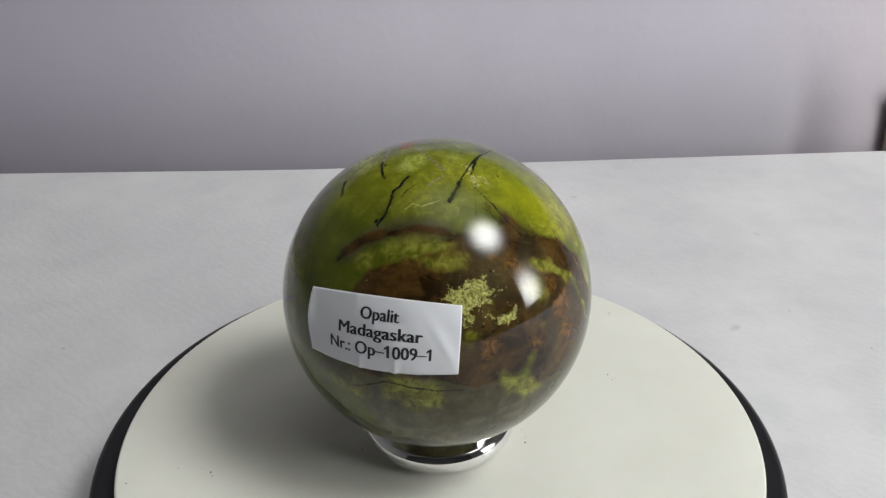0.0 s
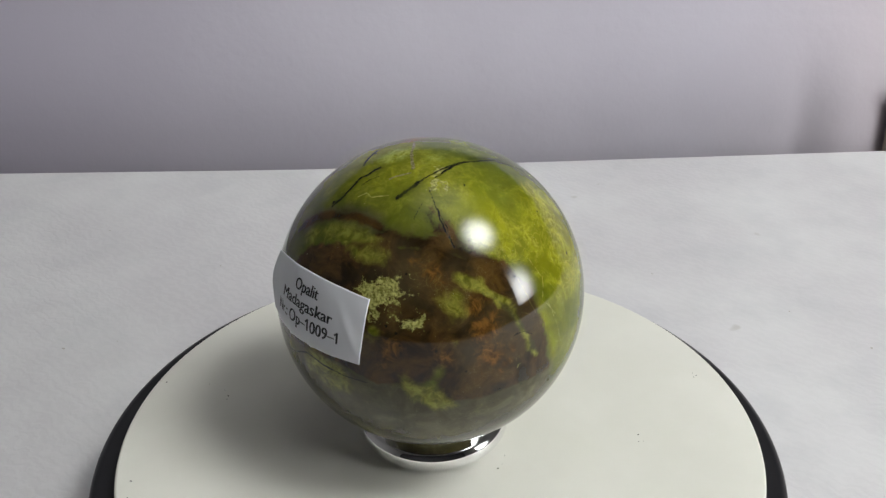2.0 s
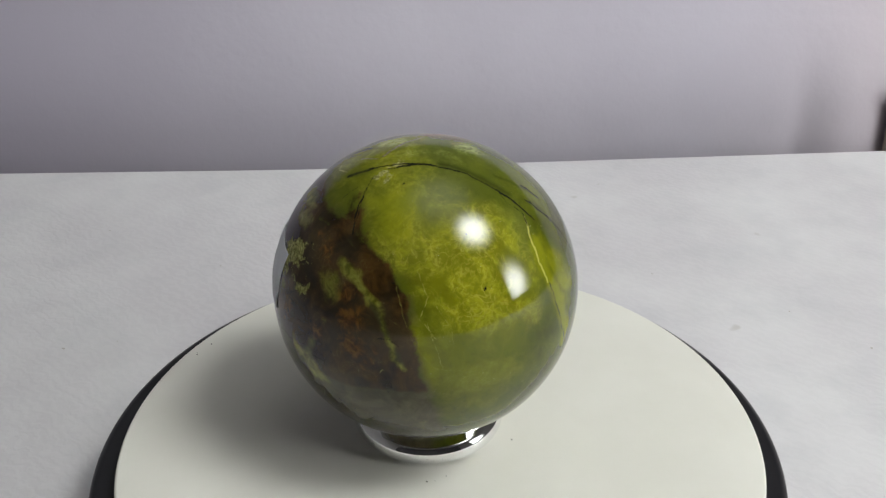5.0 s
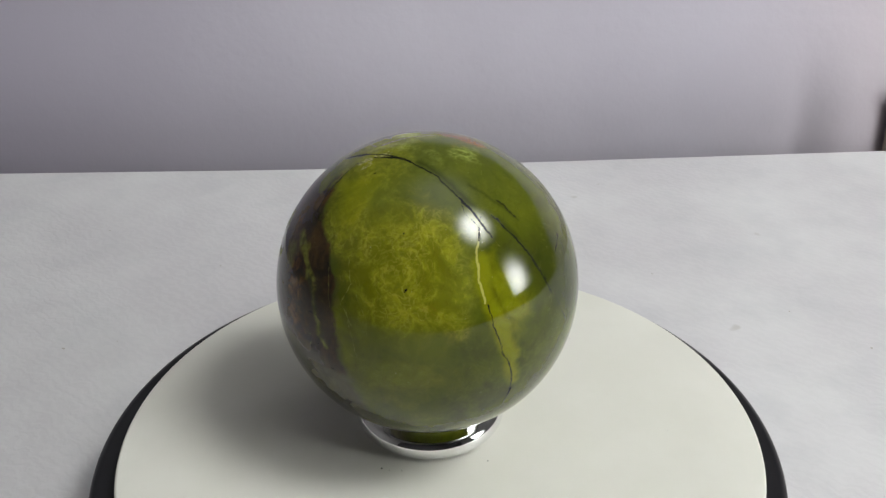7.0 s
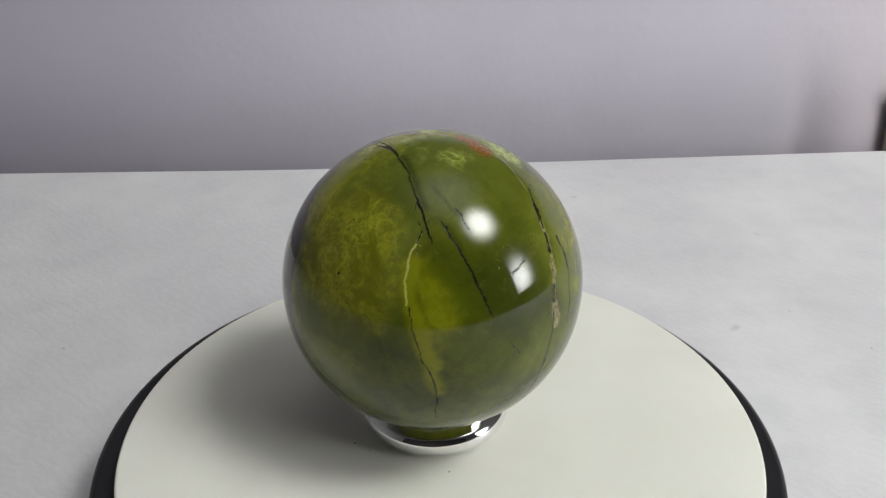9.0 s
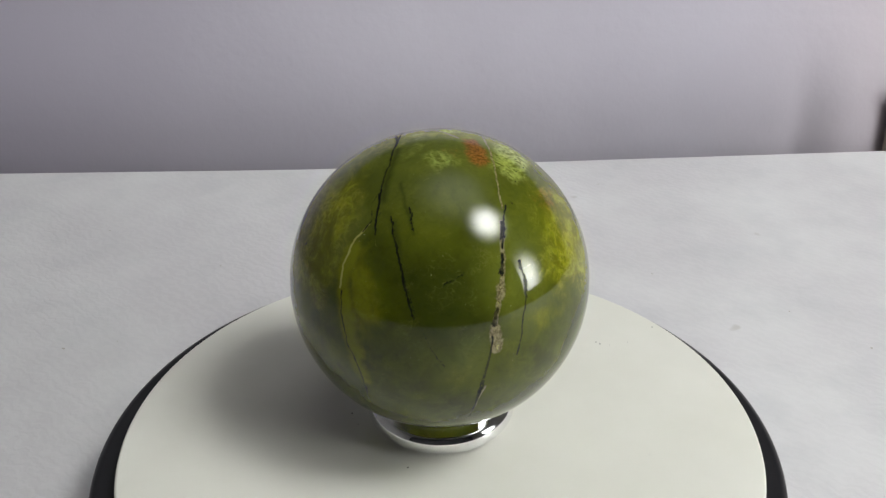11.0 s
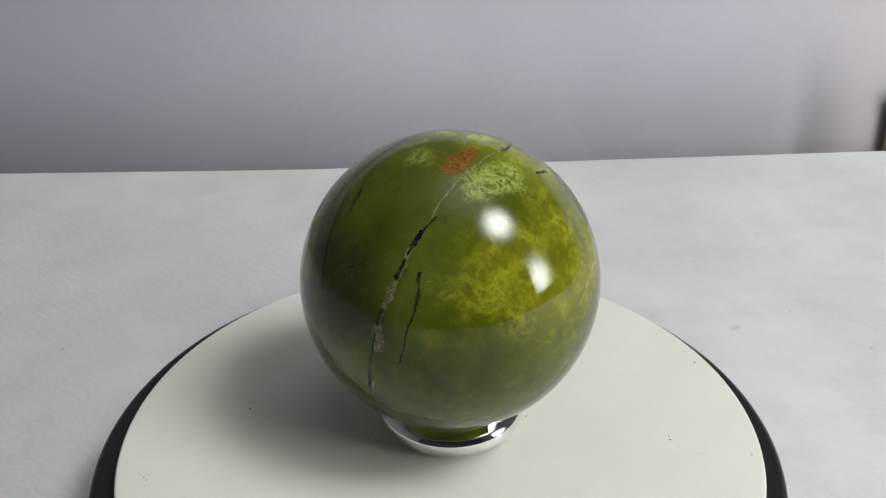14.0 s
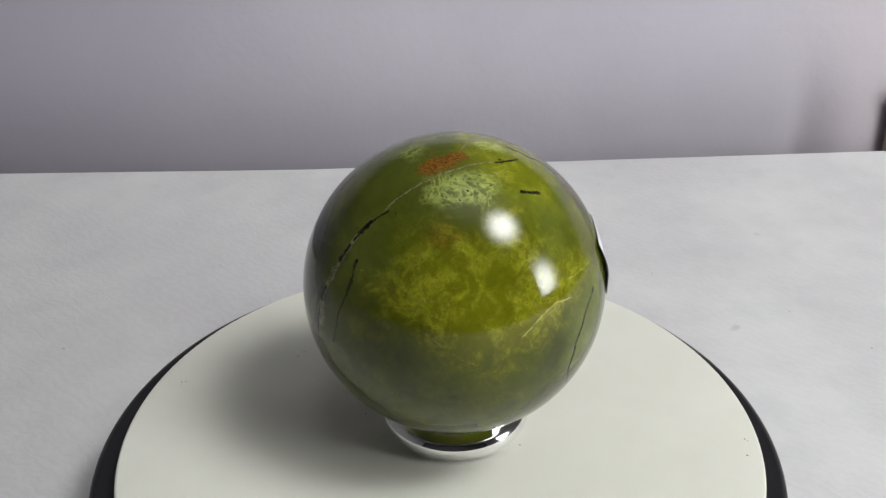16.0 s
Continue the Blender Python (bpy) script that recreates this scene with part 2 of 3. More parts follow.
# ---- the setting ----
def room():
    def slab(name, size, at, material, label, cat="wall", turn=0.0):
        ob = new(name, box(name, size, material))
        ob.matrix_basis = pose(*at, 0, 0, turn)
        return tagged(ob, label, cat, kind="structure")
    slab("floor", (3.6, 3.6, 0.1), (0, 0, -0.80), FLOOR, "brown boarded room floor", "floor")
    slab("ceiling", (3.6, 3.6, 0.1), (0, 0, 1.70), ROOM, "plain pale grey ceiling", "ceiling")
    # unseen behind the camera, coloured dark so ball and ring reflect little
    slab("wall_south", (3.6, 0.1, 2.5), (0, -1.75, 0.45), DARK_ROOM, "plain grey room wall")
    slab("wall_north", (3.6, 0.1, 2.5), (0, 1.75, 0.45), ROOM, "plain grey room wall")
    slab("wall_west", (0.1, 3.4, 2.5), (-1.75, 0, 0.45), ROOM, "plain grey room wall")
    slab("wall_east", (0.1, 3.4, 2.5), (1.75, 0, 0.45), ROOM, "plain grey room wall")


BACK = Vector((-0.0537, 0.2445, 0.0))
BACK_TURN = 3.65


GAP = 0.08  # between the table's rear edge and the sheet


def bulge():
    """Outline of the hanging sheet from the side: nearly upright at its foot, leaning away above."""
    levels = [-0.74, -0.4, -0.2, -0.1] + [-0.06 + 0.008 * q for q in range(20)] + [0.14, 0.2, 0.3]
    prof, y = [], 0.0
    for low, high in zip(levels, levels[1:]):
        mid = (low + high) / 2
        if mid > -0.06:
            y -= (high - low) * math.tan(radians(LEAN[0] + (LEAN[1] - LEAN[0]) * min(1.0, (mid + 0.05) / 0.10)))
        prof.append((y, high))
    return [(0.0, levels[0])] + prof


LEAN = (12.0, -22.0)


def backdrop():
    prof = bulge()
    k, steps = len(prof), 500
    verts, faces = [], []
    for i in range(steps + 1):
        x = -1.0 + 2.0 * i / steps
        for y, z in prof:
            low = 1.0 - min(1.0, max(0.0, (z + 0.03) / 0.09))
            fold = 0.0003 * math.sin(x * 9)
            fold += low * (0.0040 * math.exp(-((x - 0.284) / 0.012) ** 2) - 0.0034 * math.exp(-((x - 0.312) / 0.014) ** 2))
            verts.append((x, GAP + y + fold, z))
    for i in range(steps):
        for j in range(k - 1):
            faces.append((i * k + j, (i + 1) * k + j, (i + 1) * k + j + 1, i * k + j + 1))
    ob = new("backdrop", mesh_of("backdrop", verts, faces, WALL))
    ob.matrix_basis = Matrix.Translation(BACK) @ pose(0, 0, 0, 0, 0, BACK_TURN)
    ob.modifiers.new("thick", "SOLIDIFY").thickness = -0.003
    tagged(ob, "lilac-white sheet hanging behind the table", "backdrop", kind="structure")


def wooden_strip():
    ob = new("wooden_strip", box("wooden_strip", (0.040, 0.005, 0.74), WOOD, 0.001))
    ob.matrix_basis = Matrix.Translation(BACK) @ pose(0, 0, 0, 0, 0, BACK_TURN) @ pose(0.3385, 0.066, -0.0228, 0, -3.7, 0) @ pose(0.020, 0, -0.335)
    tagged(ob, "pale brown wooden strip leaning before the hanging sheet", "wooden strip")


def table():
    # the paper's rear edge sweeps back a little towards one end
    verts, faces, n = [], [], 150
    for i in range(n + 1):
        x = -0.75 + 1.5 * i / n
        rear = 0.4466 + 0.05 * max(0.0, min(0.3, -0.07 - x))
        rim = [(-0.45, -0.015), (-0.45, 0.012), (-0.447, 0.015)] + [(-0.447 + (rear + 0.447) * q / 6, 0.015) for q in range(1, 7)]
        rim += [(rear + 0.0015, 0.0146), (rear + 0.003, 0.012), (rear + 0.003, -0.015)]
        verts += [(x, y, z) for y, z in rim]
    k = len(rim)
    for i in range(n):
        faces += [(i * k + j, (i + 1) * k + j, (i + 1) * k + (j + 1) % k, i * k + (j + 1) % k) for j in range(k)]
    faces += [tuple(range(k)), tuple(n * k + j for j in reversed(range(k)))]
    ob = new("table_top", mesh_of("table_top", verts, faces, CLOTH, False))
    ob.matrix_basis = Matrix.Translation(BACK) @ pose(0, 0, 0, 0, 0, BACK_TURN) @ pose(0.05, -0.4465, -0.015)
    tagged(ob, "white table covered with soft creased paper sheet", "table")
    for x in (-0.68, 0.68):
        for y in (-0.38, 0.38):
            part("leg", box("leg", (0.05, 0.05, 0.72), WOOD, 0.003), ob, "wooden table leg", pose(x, y, -0.375))
    return ob


room()
backdrop()
TABLE = table()
wooden_strip()


# ---- the turntable ----
def turntable():
    base = new("turntable", None)
    tagged(base, "motorised turntable with ivory disc and black base", "turntable")
    R = DISC_R
    profile = [(0.0, 0.0), (R * 1.058, 0.0), (R * 1.069, 0.002), (R * 1.077, 0.014)] \
        + arc(R * 1.0785 - 0.0016, DISC_TOP - 0.0058, 0.0016, 0, 112, 12) + [(R * 1.0, DISC_TOP - 0.0044), (R * 0.97, DISC_TOP - 0.0048), (R * 0.9, DISC_TOP - 0.0065), (0.0, DISC_TOP - 0.0065)]
    part("base", lathe("base", profile, BLACK), base, "black satin plastic base", pose(-0.0011, 0.0002, 0))
    top = [(0.0, -0.0060), (R * 0.90, -0.0060), (R * 0.94, -0.0034), (R * 0.990, -0.0030)] + arc(R - 0.0009, -0.0009, 0.0009, 0, 90, 6) + [(R * 0.8, 0.0), (R * 0.5, 0.0), (R * 0.2, 0.0), (0.0, 0.0)]
    disc = part("disc", lathe("disc", top, DISC), base, "ivory white plastic disc", pose(DISC_X, 0, DISC_TOP))
    return base, disc


TURNTABLE, TURNING_DISC = turntable()


# ---- the chrome ring ----
def ring_stand():
    prof = arc(0.0156, 0.0034, 0.0034, -90, 58, 24) + [(0.0166, 0.0070), (0.0158, 0.0076), (0.0150, 0.0080), (0.0144, 0.0080),
                                                       (0.0138, 0.0074), (0.0136, 0.0060), (0.0135, 0.0030), (0.0136, 0.0)]
    ob = new("ring_stand", lathe("ring_stand", prof, CHROME, n=256, closed=True))
    return tagged(ob, "small chrome metal ring stand on the disc", "stand")


RING = ring_stand()


# ---- the stone ball ----
N_LON, N_LAT = 1300, 650
CHANNELS = ("brown", "rust", "grey", "yellow", "crack", "cream", "milk", "seam", "panel", "pale", "deep", "olive", "red", "vein", "lime", "spare")


def unit(lon, lat):
    lon, lat = np.radians(lon), np.radians(lat)
    return np.stack([np.cos(lat) * np.cos(lon), np.cos(lat) * np.sin(lon), np.sin(lat)], -1)


_lo, _la = np.meshgrid(np.arange(N_LON) * 360.0 / N_LON, np.linspace(-90, 90, N_LAT + 1))
DIRECTIONS = unit(_lo.ravel(), _la.ravel())
rng = np.random.default_rng(4)


def wobble(points, freq, size):
    """Smooth random push of the points, so that drawn edges run unevenly."""
    push = np.zeros_like(points)
    for k in range(5):
        way = rng.normal(size=(3, 3))
        way *= freq * (1.0 + 0.6 * k) / np.linalg.norm(way, axis=1)[:, None]
        push += np.sin(points @ way.T + rng.uniform(0, 6.3, 3)) * size / (1.0 + 0.6 * k)
    return push


COARSE = DIRECTIONS + wobble(DIRECTIONS, 9.0, 0.013) + wobble(DIRECTIONS, 26.0, 0.006)
COARSE /= np.linalg.norm(COARSE, axis=1)[:, None]
FINE = DIRECTIONS + wobble(DIRECTIONS, 45.0, 0.0020) + wobble(DIRECTIONS, 150.0, 0.0011)
FINE /= np.linalg.norm(FINE, axis=1)[:, None]
LAYERS = {name: np.zeros(len(DIRECTIONS), np.float32) for name in CHANNELS}


def lay(name, index, mask, strength):
    layer = LAYERS[name]
    if strength > 0:
        layer[index] = np.maximum(layer[index], mask * strength)
    else:
        layer[index] *= 1 + mask * strength


def flat(points, centre):
    """Points of the unit ball on a plane round centre, in degrees of arc."""
    up = np.array([0.0, 0.0, 1.0]) if abs(centre[2]) < 0.9 else np.array([1.0, 0.0, 0.0])
    ex = np.cross(up, centre)
    ex /= np.linalg.norm(ex)
    ey = np.cross(centre, ex)
    x, y, z = points @ ex, points @ ey, np.clip(points @ centre, -1, 1)
    k = np.degrees(np.arccos(z)) / np.maximum(np.hypot(x, y), 1e-6)
    return np.stack([x * k, y * k], -1)


def near(points, centre, degrees):
    return np.nonzero(points @ centre > math.cos(radians(min(degrees, 170))))[0]


def to_edges(q, corners, closed):
    best = np.full(len(q), 1e9)
    inside = np.zeros(len(q), bool)
    n = len(corners)
    for i in range(n if closed else n - 1):
        a, b = corners[i], corners[(i + 1) % n]
        d = b - a
        t = np.clip(((q - a) @ d) / max(d @ d, 1e-9), 0, 1)
        best = np.minimum(best, np.hypot(*(q - a - t[:, None] * d).T))
        if closed and abs(d[1]) > 1e-9:
            inside ^= ((a[1] > q[:, 1]) != (b[1] > q[:, 1])) & (q[:, 0] < a[0] + d[0] * (q[:, 1] - a[1]) / d[1])
    return best, inside


def shape(points, places, reach):
    where = unit(*np.array(places, float).T)
    centre = where.mean(0)
    centre /= np.linalg.norm(centre)
    span = np.degrees(np.arccos(np.clip(where @ centre, -1, 1))).max() + reach
    index = near(points, centre, span)
    return index, flat(points[index], centre), flat(where, centre)


def stroke(name, width, strength, places):
    points = FINE if width < 2.6 else COARSE
    index, q, line = shape(points, places, width * 2.2)
    d, _ = to_edges(q, line, False)
    lay(name, index, np.clip(1 - d / (2 * width), 0, 1), strength)


def patch(name, soft, strength, places):
    index, q, line = shape(COARSE, places, soft * 1.2)
    d, inside = to_edges(q, line, True)
    lay(name, index, np.clip(0.5 + np.where(inside, d, -d) / (2 * soft), 0, 1), strength)


def spot(name, radius, strength, lon, lat):
    points = FINE if radius < 2 else COARSE
    centre = unit(lon, lat)
    index = near(points, centre, radius * 2)
    d = np.degrees(np.arccos(np.clip(points[index] @ centre, -1, 1)))
    lay(name, index, np.clip(1 - d / (2 * radius), 0, 1), strength)


# smoky brown half
patch("brown", 3, 1, [(-120, 27), (-116.5, 33.5), (-104.5, 38), (-91, 42), (-78.5, 44), (-65, 44), (-49.5, 42), (-53, 43), (-43.5, 38.5), (-32.5, 33), (-25.5, 25.5), (-24.5, 16.5), (-21, 4), (-16, -6.5), (-37, -8), (-56, -8), (-79.5, -1.5), (-92, 3.5), (-103, 0), (-115, 1.5), (-124, 4), (-127.5, 16)])
patch("olive", 4, 0.62, [(-126.5, 35), (-121.5, 41.5), (-109.5, 46.5), (-93.5, 48.5), (-80.5, 46), (-83.5, 43.5), (-95.5, 41.5), (-107, 38), (-117.5, 33.5)])
stroke("brown", 1.92, 0.62, [(-132.5, 34.5), (-130, 38), (-125.5, 42.5), (-113, 47.5), (-99.5, 50), (-83, 48), (-71.5, 46), (-51.5, 43.5), (-41, 36.5), (-31.5, 28.5), (-24, 19)])
patch("grey", 6, 1, [(-23.5, 12.5), (-19.5, 3.5), (-13.5, -9.5), (-6.5, -33), (-25.5, -42.5), (-47.5, -41), (-88, -35), (-106.5, -30), (-118.5, -12), (-132, 2), (-115, 1.5), (-92, -3.5), (-65.5, -7.5), (-52, -4.5), (-37, -5.5), (-25.5, -4)])
patch("grey", 4, 0.95, [(-128, 1.5), (-115, 1.5), (-99.5, 4), (-79.5, 0), (-59.5, -1), (-43, -5), (-38, -32.5), (-84.5, -15.5), (-114, -11.5)])
patch("grey", 4, 0.9, [(-57, 49.5), (-40.5, 39), (-30, 25.5), (-24, 11.5), (-19, 0.5), (-16.5, -35.5), (-31.5, -37.5), (-35, -7), (-39, 9.5), (-47, 28), (-56.5, 40.5)])
stroke("grey", 4.4, 0.8, [(-130, 37.5), (-125.5, 43), (-113, 48), (-99.5, 50), (-83, 48.5), (-71.5, 45.5), (-50, 43), (-41, 36.5), (-31.5, 28.5), (-24, 19)])
stroke("brown", 2.56, 0.8, [(-85, 46), (-69.5, 45), (-54.5, 44.5), (-43.5, 39.5), (-31.5, 33), (-24.5, 25.5), (-23, 16), (-20, 4)])
stroke("brown", 3.2, 0.5, [(-62, 55.5), (-56, 50), (-40, 39.5), (-29.5, 26), (-24, 11.5)])
patch("grey", 8, 0.9, [(-140, -22), (-100, -28), (-50, -30), (-8, -26), (-5, -60), (-60, -75), (-130, -62)])
# rust inside the brown
spot("rust", 4.96, 0.9, -41.5, 15.5)
spot("rust", 4.34, 0.9, -39.5, 5.5)
spot("rust", 3.1, 0.8, -44.5, 24)
spot("rust", 3.72, 0.7, -58, 35.5)
spot("rust", 3.1, 0.5, -63.5, 40.5)
spot("rust", 3.1, 0.8, -35, 1.5)
spot("rust", 4.34, 0.7, -74, 10)
spot("rust", 3.72, 0.7, -43.5, 17.5)
spot("rust", 4.34, 0.45, -101.5, 34.5)
spot("rust", 3.1, 0.4, -111, 35)
spot("rust", 3.72, 0.6, -55, 9)
spot("rust", 2.48, 0.6, -31.5, 7.5)
# olive windows in the brown
spot("brown", 3.5, -0.75, -110, 39.5)
spot("olive", 3.08, 0.75, -110, 39.5)
spot("brown", 3, -0.7, -99.5, 43.5)
spot("olive", 2.64, 0.7, -99.5, 43.5)
spot("brown", 2.5, -0.7, -92, 38.5)
spot("olive", 2.2, 0.7, -92, 38.5)
spot("brown", 2.5, -0.6, -118.5, 35.5)
spot("olive", 2.2, 0.6, -118.5, 35.5)
spot("brown", 3.5, -0.8, -96, -3.5)
spot("olive", 3.08, 0.8, -96, -3.5)
spot("brown", 2.5, -0.6, -103, 0)
spot("olive", 2.2, 0.6, -103, 0)
spot("brown", 3.5, -0.95, -60.5, -3)
spot("olive", 3.08, 0.95, -60.5, -3)
spot("brown", 2.5, -0.7, -64, -7.5)
spot("olive", 2.2, 0.7, -64, -7.5)
spot("brown", 2.5, -0.8, -78.5, 16.5)
spot("olive", 2.2, 0.8, -78.5, 16.5)
spot("brown", 2, -0.5, -85, 7.5)
spot("olive", 1.76, 0.5, -85, 7.5)
spot("brown", 4, -0.6, -57.5, 3.5)
spot("olive", 3.52, 0.6, -57.5, 3.5)
spot("brown", 3, -0.5, -70.5, -3)
spot("olive", 2.64, 0.5, -70.5, -3)
spot("brown", 2.5, -0.7, -51, 27.5)
spot("olive", 2.2, 0.7, -51, 27.5)
spot("brown", 2, -0.4, -51.5, 12.5)
spot("olive", 1.76, 0.4, -51.5, 12.5)
spot("brown", 2, -0.5, -86, 45.5)
spot("olive", 1.76, 0.5, -86, 45.5)
spot("brown", 2.5, -0.6, -90.5, 46.5)
spot("olive", 2.2, 0.6, -90.5, 46.5)
spot("brown", 2, -0.6, -99, 41.5)
spot("olive", 1.76, 0.6, -99, 41.5)
stroke("brown", 1.6, -0.8, [(-49.5, 33), (-44, 30.5), (-37.5, 26), (-32, 20.5), (-27, 11), (-22.5, 2)])
stroke("olive", 1.92, 0.75, [(-49, 34), (-46, 31.5), (-42, 30)])
stroke("olive", 1.28, 0.6, [(-42, 29.5), (-37, 26), (-35, 22.5)])
stroke("olive", 2.24, 0.6, [(-34, 23.5), (-30, 20.5), (-29.5, 16)])
stroke("olive", 1.28, 0.7, [(-29.5, 15), (-26.5, 10), (-25.5, 4.5), (-22.5, 1.5)])
stroke("olive", 0.96, 0.5, [(-51, 29), (-51.5, 24.5)])
spot("olive", 2.75, 0.5, -124.5, -1.5)
spot("olive", 2.75, 0.5, -110, 5.5)
patch("olive", 4, 0.75, [(-107, 2.5), (-89.5, 1), (-87, -9.5), (-98, -13), (-108, -6)])
patch("olive", 4, 0.85, [(-70, 3), (-55, -2), (-51, -11), (-60.5, -13), (-70, -4)])
patch("olive", 4, 0.5, [(-118, 2), (-112, -12), (-122, -16), (-132, -6)])
spot("olive", 3.3, 0.35, -44.5, -14)
stroke("brown", 1.28, 0.8, [(-44.5, 37), (-36.5, 30.5), (-30.5, 28), (-26, 20.5), (-24.5, 10.5)])
stroke("olive", 1.28, 0.8, [(-46, 33), (-39, 27.5), (-31.5, 22.5)])
stroke("brown", 1.92, 0.7, [(-115.5, 30.5), (-105, 30.5), (-88.5, 29.5), (-79.5, 38)])
stroke("brown", 2.24, 0.7, [(-115, 4), (-99.5, 5), (-85, 5.5), (-79.5, 0.5)])
patch("olive", 4, 0.7, [(-88, 42), (-78, 41), (-76, 36), (-86, 35), (-94, 38)])
patch("olive", 4, 0.6, [(-58, 27), (-50, 30), (-46, 22), (-54, 17)])
patch("olive", 4, 0.45, [(-90, 18), (-76, 17), (-70, 12), (-82, 10), (-92, 12)])
# cream crust
spot("cream", 1.8, 0.4, -34.5, -9.5)
spot("cream", 2.52, 0.4, -31.5, 3.5)
spot("cream", 2.16, 0.5, -32, 1)
patch("cream", 2.6, 0.86, [(-88, 28), (-80.5, 31), (-73, 34), (-68, 30.5), (-70, 25.5), (-77, 22), (-80.5, 18.5), (-83, 23)])
patch("cream", 2.0, 0.70, [(-73, 20), (-66.5, 23), (-59, 21.5), (-63, 18), (-68.5, 16.5)])
patch("cream", 3.0, 0.52, [(-90, 20), (-76, 20), (-66, 26), (-62, 33), (-70, 36), (-84, 33)])
spot("cream", 2.0, 1, -76, 27)
spot("cream", 1.6, 1, -79, 21.5)
stroke("cream", 1.32, 0.6, [(-84.5, 28.5), (-81.5, 30), (-73.5, 32.5), (-70, 31.5)])
stroke("cream", 1.5, 0.8, [(-46, 74.5), (-51, 71), (-55, 67.5), (-56.5, 65)])
stroke("cream", 1.2, 0.6, [(-57.5, 66.5), (-52, 68), (-43, 67.5), (-46, 65)])
# yellow net
patch("yellow", 7, 1, [(-18, 45), (-15.5, 50.5), (-3.5, 53.5), (13.5, 55), (23.5, 47.5), (24.5, 40), (21.5, 29), (24.5, 18), (22.5, 10.5), (11.5, 14.5), (0, 13.5), (-10, 19.5), (-15.5, 31.5)])
patch("yellow", 8, 0.95, [(-5, 56), (16, 54), (20.5, 40.5), (30, 25.5), (22.5, 18), (0.5, 14.5), (-10.5, 21.5), (-17, 33.5), (-4.5, 43)])
patch("yellow", 8, 0.8, [(133, 32.5), (156.5, 33), (-177, 31), (-156, 24), (-168, 14), (178, 6.5), (165.5, 1.5), (152, 3), (138.5, 12.5), (126, 20.5)])
patch("yellow", 8, 0.6, [(133, 42.5), (-176, 52.5), (-174, 33.5), (-179.5, 18), (162, 13), (137.5, 16), (122, 17.5), (114, 25)])
patch("yellow", 6, 1, [(-14, 54.5), (9.5, 41.5), (4, 27), (-14, 23.5), (-38, 40), (-42.5, 50)])
patch("yellow", 6, 0.3, [(-15, 48.5), (9, 52), (24.5, 42), (20.5, 32), (4, 32)])
# threads over the top
patch("yellow", 9, 0.6, [(-150, 50), (-178, 58), (168, 74.5), (-37, 82), (-10, 66), (-30, 52), (-76, 58), (-119.5, 56)])
# soft shade beside the upper cracks, painted into the stone
stroke("deep", 1.5, 0.6, [(-66, 68), (-75, 64), (-81, 60.5)])
stroke("deep", 1.2, 0.45, [(-57, 60), (-52, 51), (-48, 44)])
# luminous yellow-green body
patch("lime", 9, 0.52, [(-15, 51), (30.5, 54), (38, 35.5), (30, 15.5), (22, -7), (5, -20), (-9, -18), (-20, 10), (-25, 29)])
patch("lime", 9, 0.75, [(-157, 43), (-178, 54), (168, 74.5), (-37, 82), (-3.5, 65.5), (-7, 48), (-19.5, 39), (-47.5, 48), (-76, 54), (-119.5, 53)])
patch("lime", 9, 0.5, [(-161, 49), (-140, 38), (-144, 23), (-139, 2), (-152, -10), (-160, 10)])
patch("lime", 8, 0.45, [(119.5, 36.5), (136, 44), (161.5, 42.5), (-174, 41), (-152.5, 31.5), (-158, 15), (-178, 4.5), (166, 0), (147, 8.5), (133, 18.5)])
stroke("vein", 0.4, 0.45, [(-27.5, 18.5), (-18, 12.5), (-9.5, 16.5), (3.5, 16)])
stroke("vein", 0.5, 0.45, [(-25.5, 29), (-22, 18), (-18.5, 9.5), (-12, 1.5), (-4, 0)])
stroke("vein", 0.35, 0.5, [(-11.5, 23), (-6.5, 15.5), (-6, 9.5)])
stroke("vein", 0.35, 0.4, [(5, 36.5), (9.5, 28), (14, 18), (14.5, 12)])
# bright panel beside the crack
patch("panel", 6, 0.6, [(35.5, 37.5), (44, 39.5), (51, 36), (53, 25.5), (55, 12), (45.5, 4), (40.5, 3), (37, 16.5), (34, 28.5)])
stroke("panel", 2.7, 0.8, [(41, 3), (44, -6), (46, -13)])
stroke("panel", 3.5, 1, [(37, 33.5), (35.5, 28), (37, 19), (40, 9.5), (43.5, 1)])
patch("panel", 5, 0.8, [(-23, 20), (-19.5, 19.5), (-9.5, 1), (-13.5, -7), (-20, 4)])
patch("panel", 6, 0.5, [(104.5, 15.5), (117.5, 17), (124, 7), (110.5, -2.5), (102.5, -0.5)])
patch("panel", 5, 0.75, [(-22, 67.5), (-14, 54.5), (-26, 40), (-40.5, 45), (-51.5, 56.5)])
patch("panel", 8, 0.22, [(-9, 33.5), (0.5, 24), (20.5, 13.5), (29, -4.5), (18.5, -23.5), (-2.5, -14.5), (-12, 11.5)])
# pale mottled cap
patch("pale", 5, 1, [(140.5, 69), (172, 70), (-175.5, 61.5), (165, 55), (144.5, 54), (128, 56.5), (122, 62)])
patch("pale", 5, 0.6, [(140.5, 63.5), (171, 69), (-162.5, 67), (-178, 61), (159, 58.5), (135.5, 55)])
patch("pale", 4, 0.8, [(-146, 70), (-155, 77), (-148, 84), (-104, 78.5), (-125, 72)])
patch("pale", 5, 0.7, [(45.5, 76.5), (92.5, 80.5), (96.5, 72), (74, 69)])
patch("pale", 7, 0.5, [(-106, 86.5), (41.5, 75), (31.5, 69.5), (-71.5, 75)])
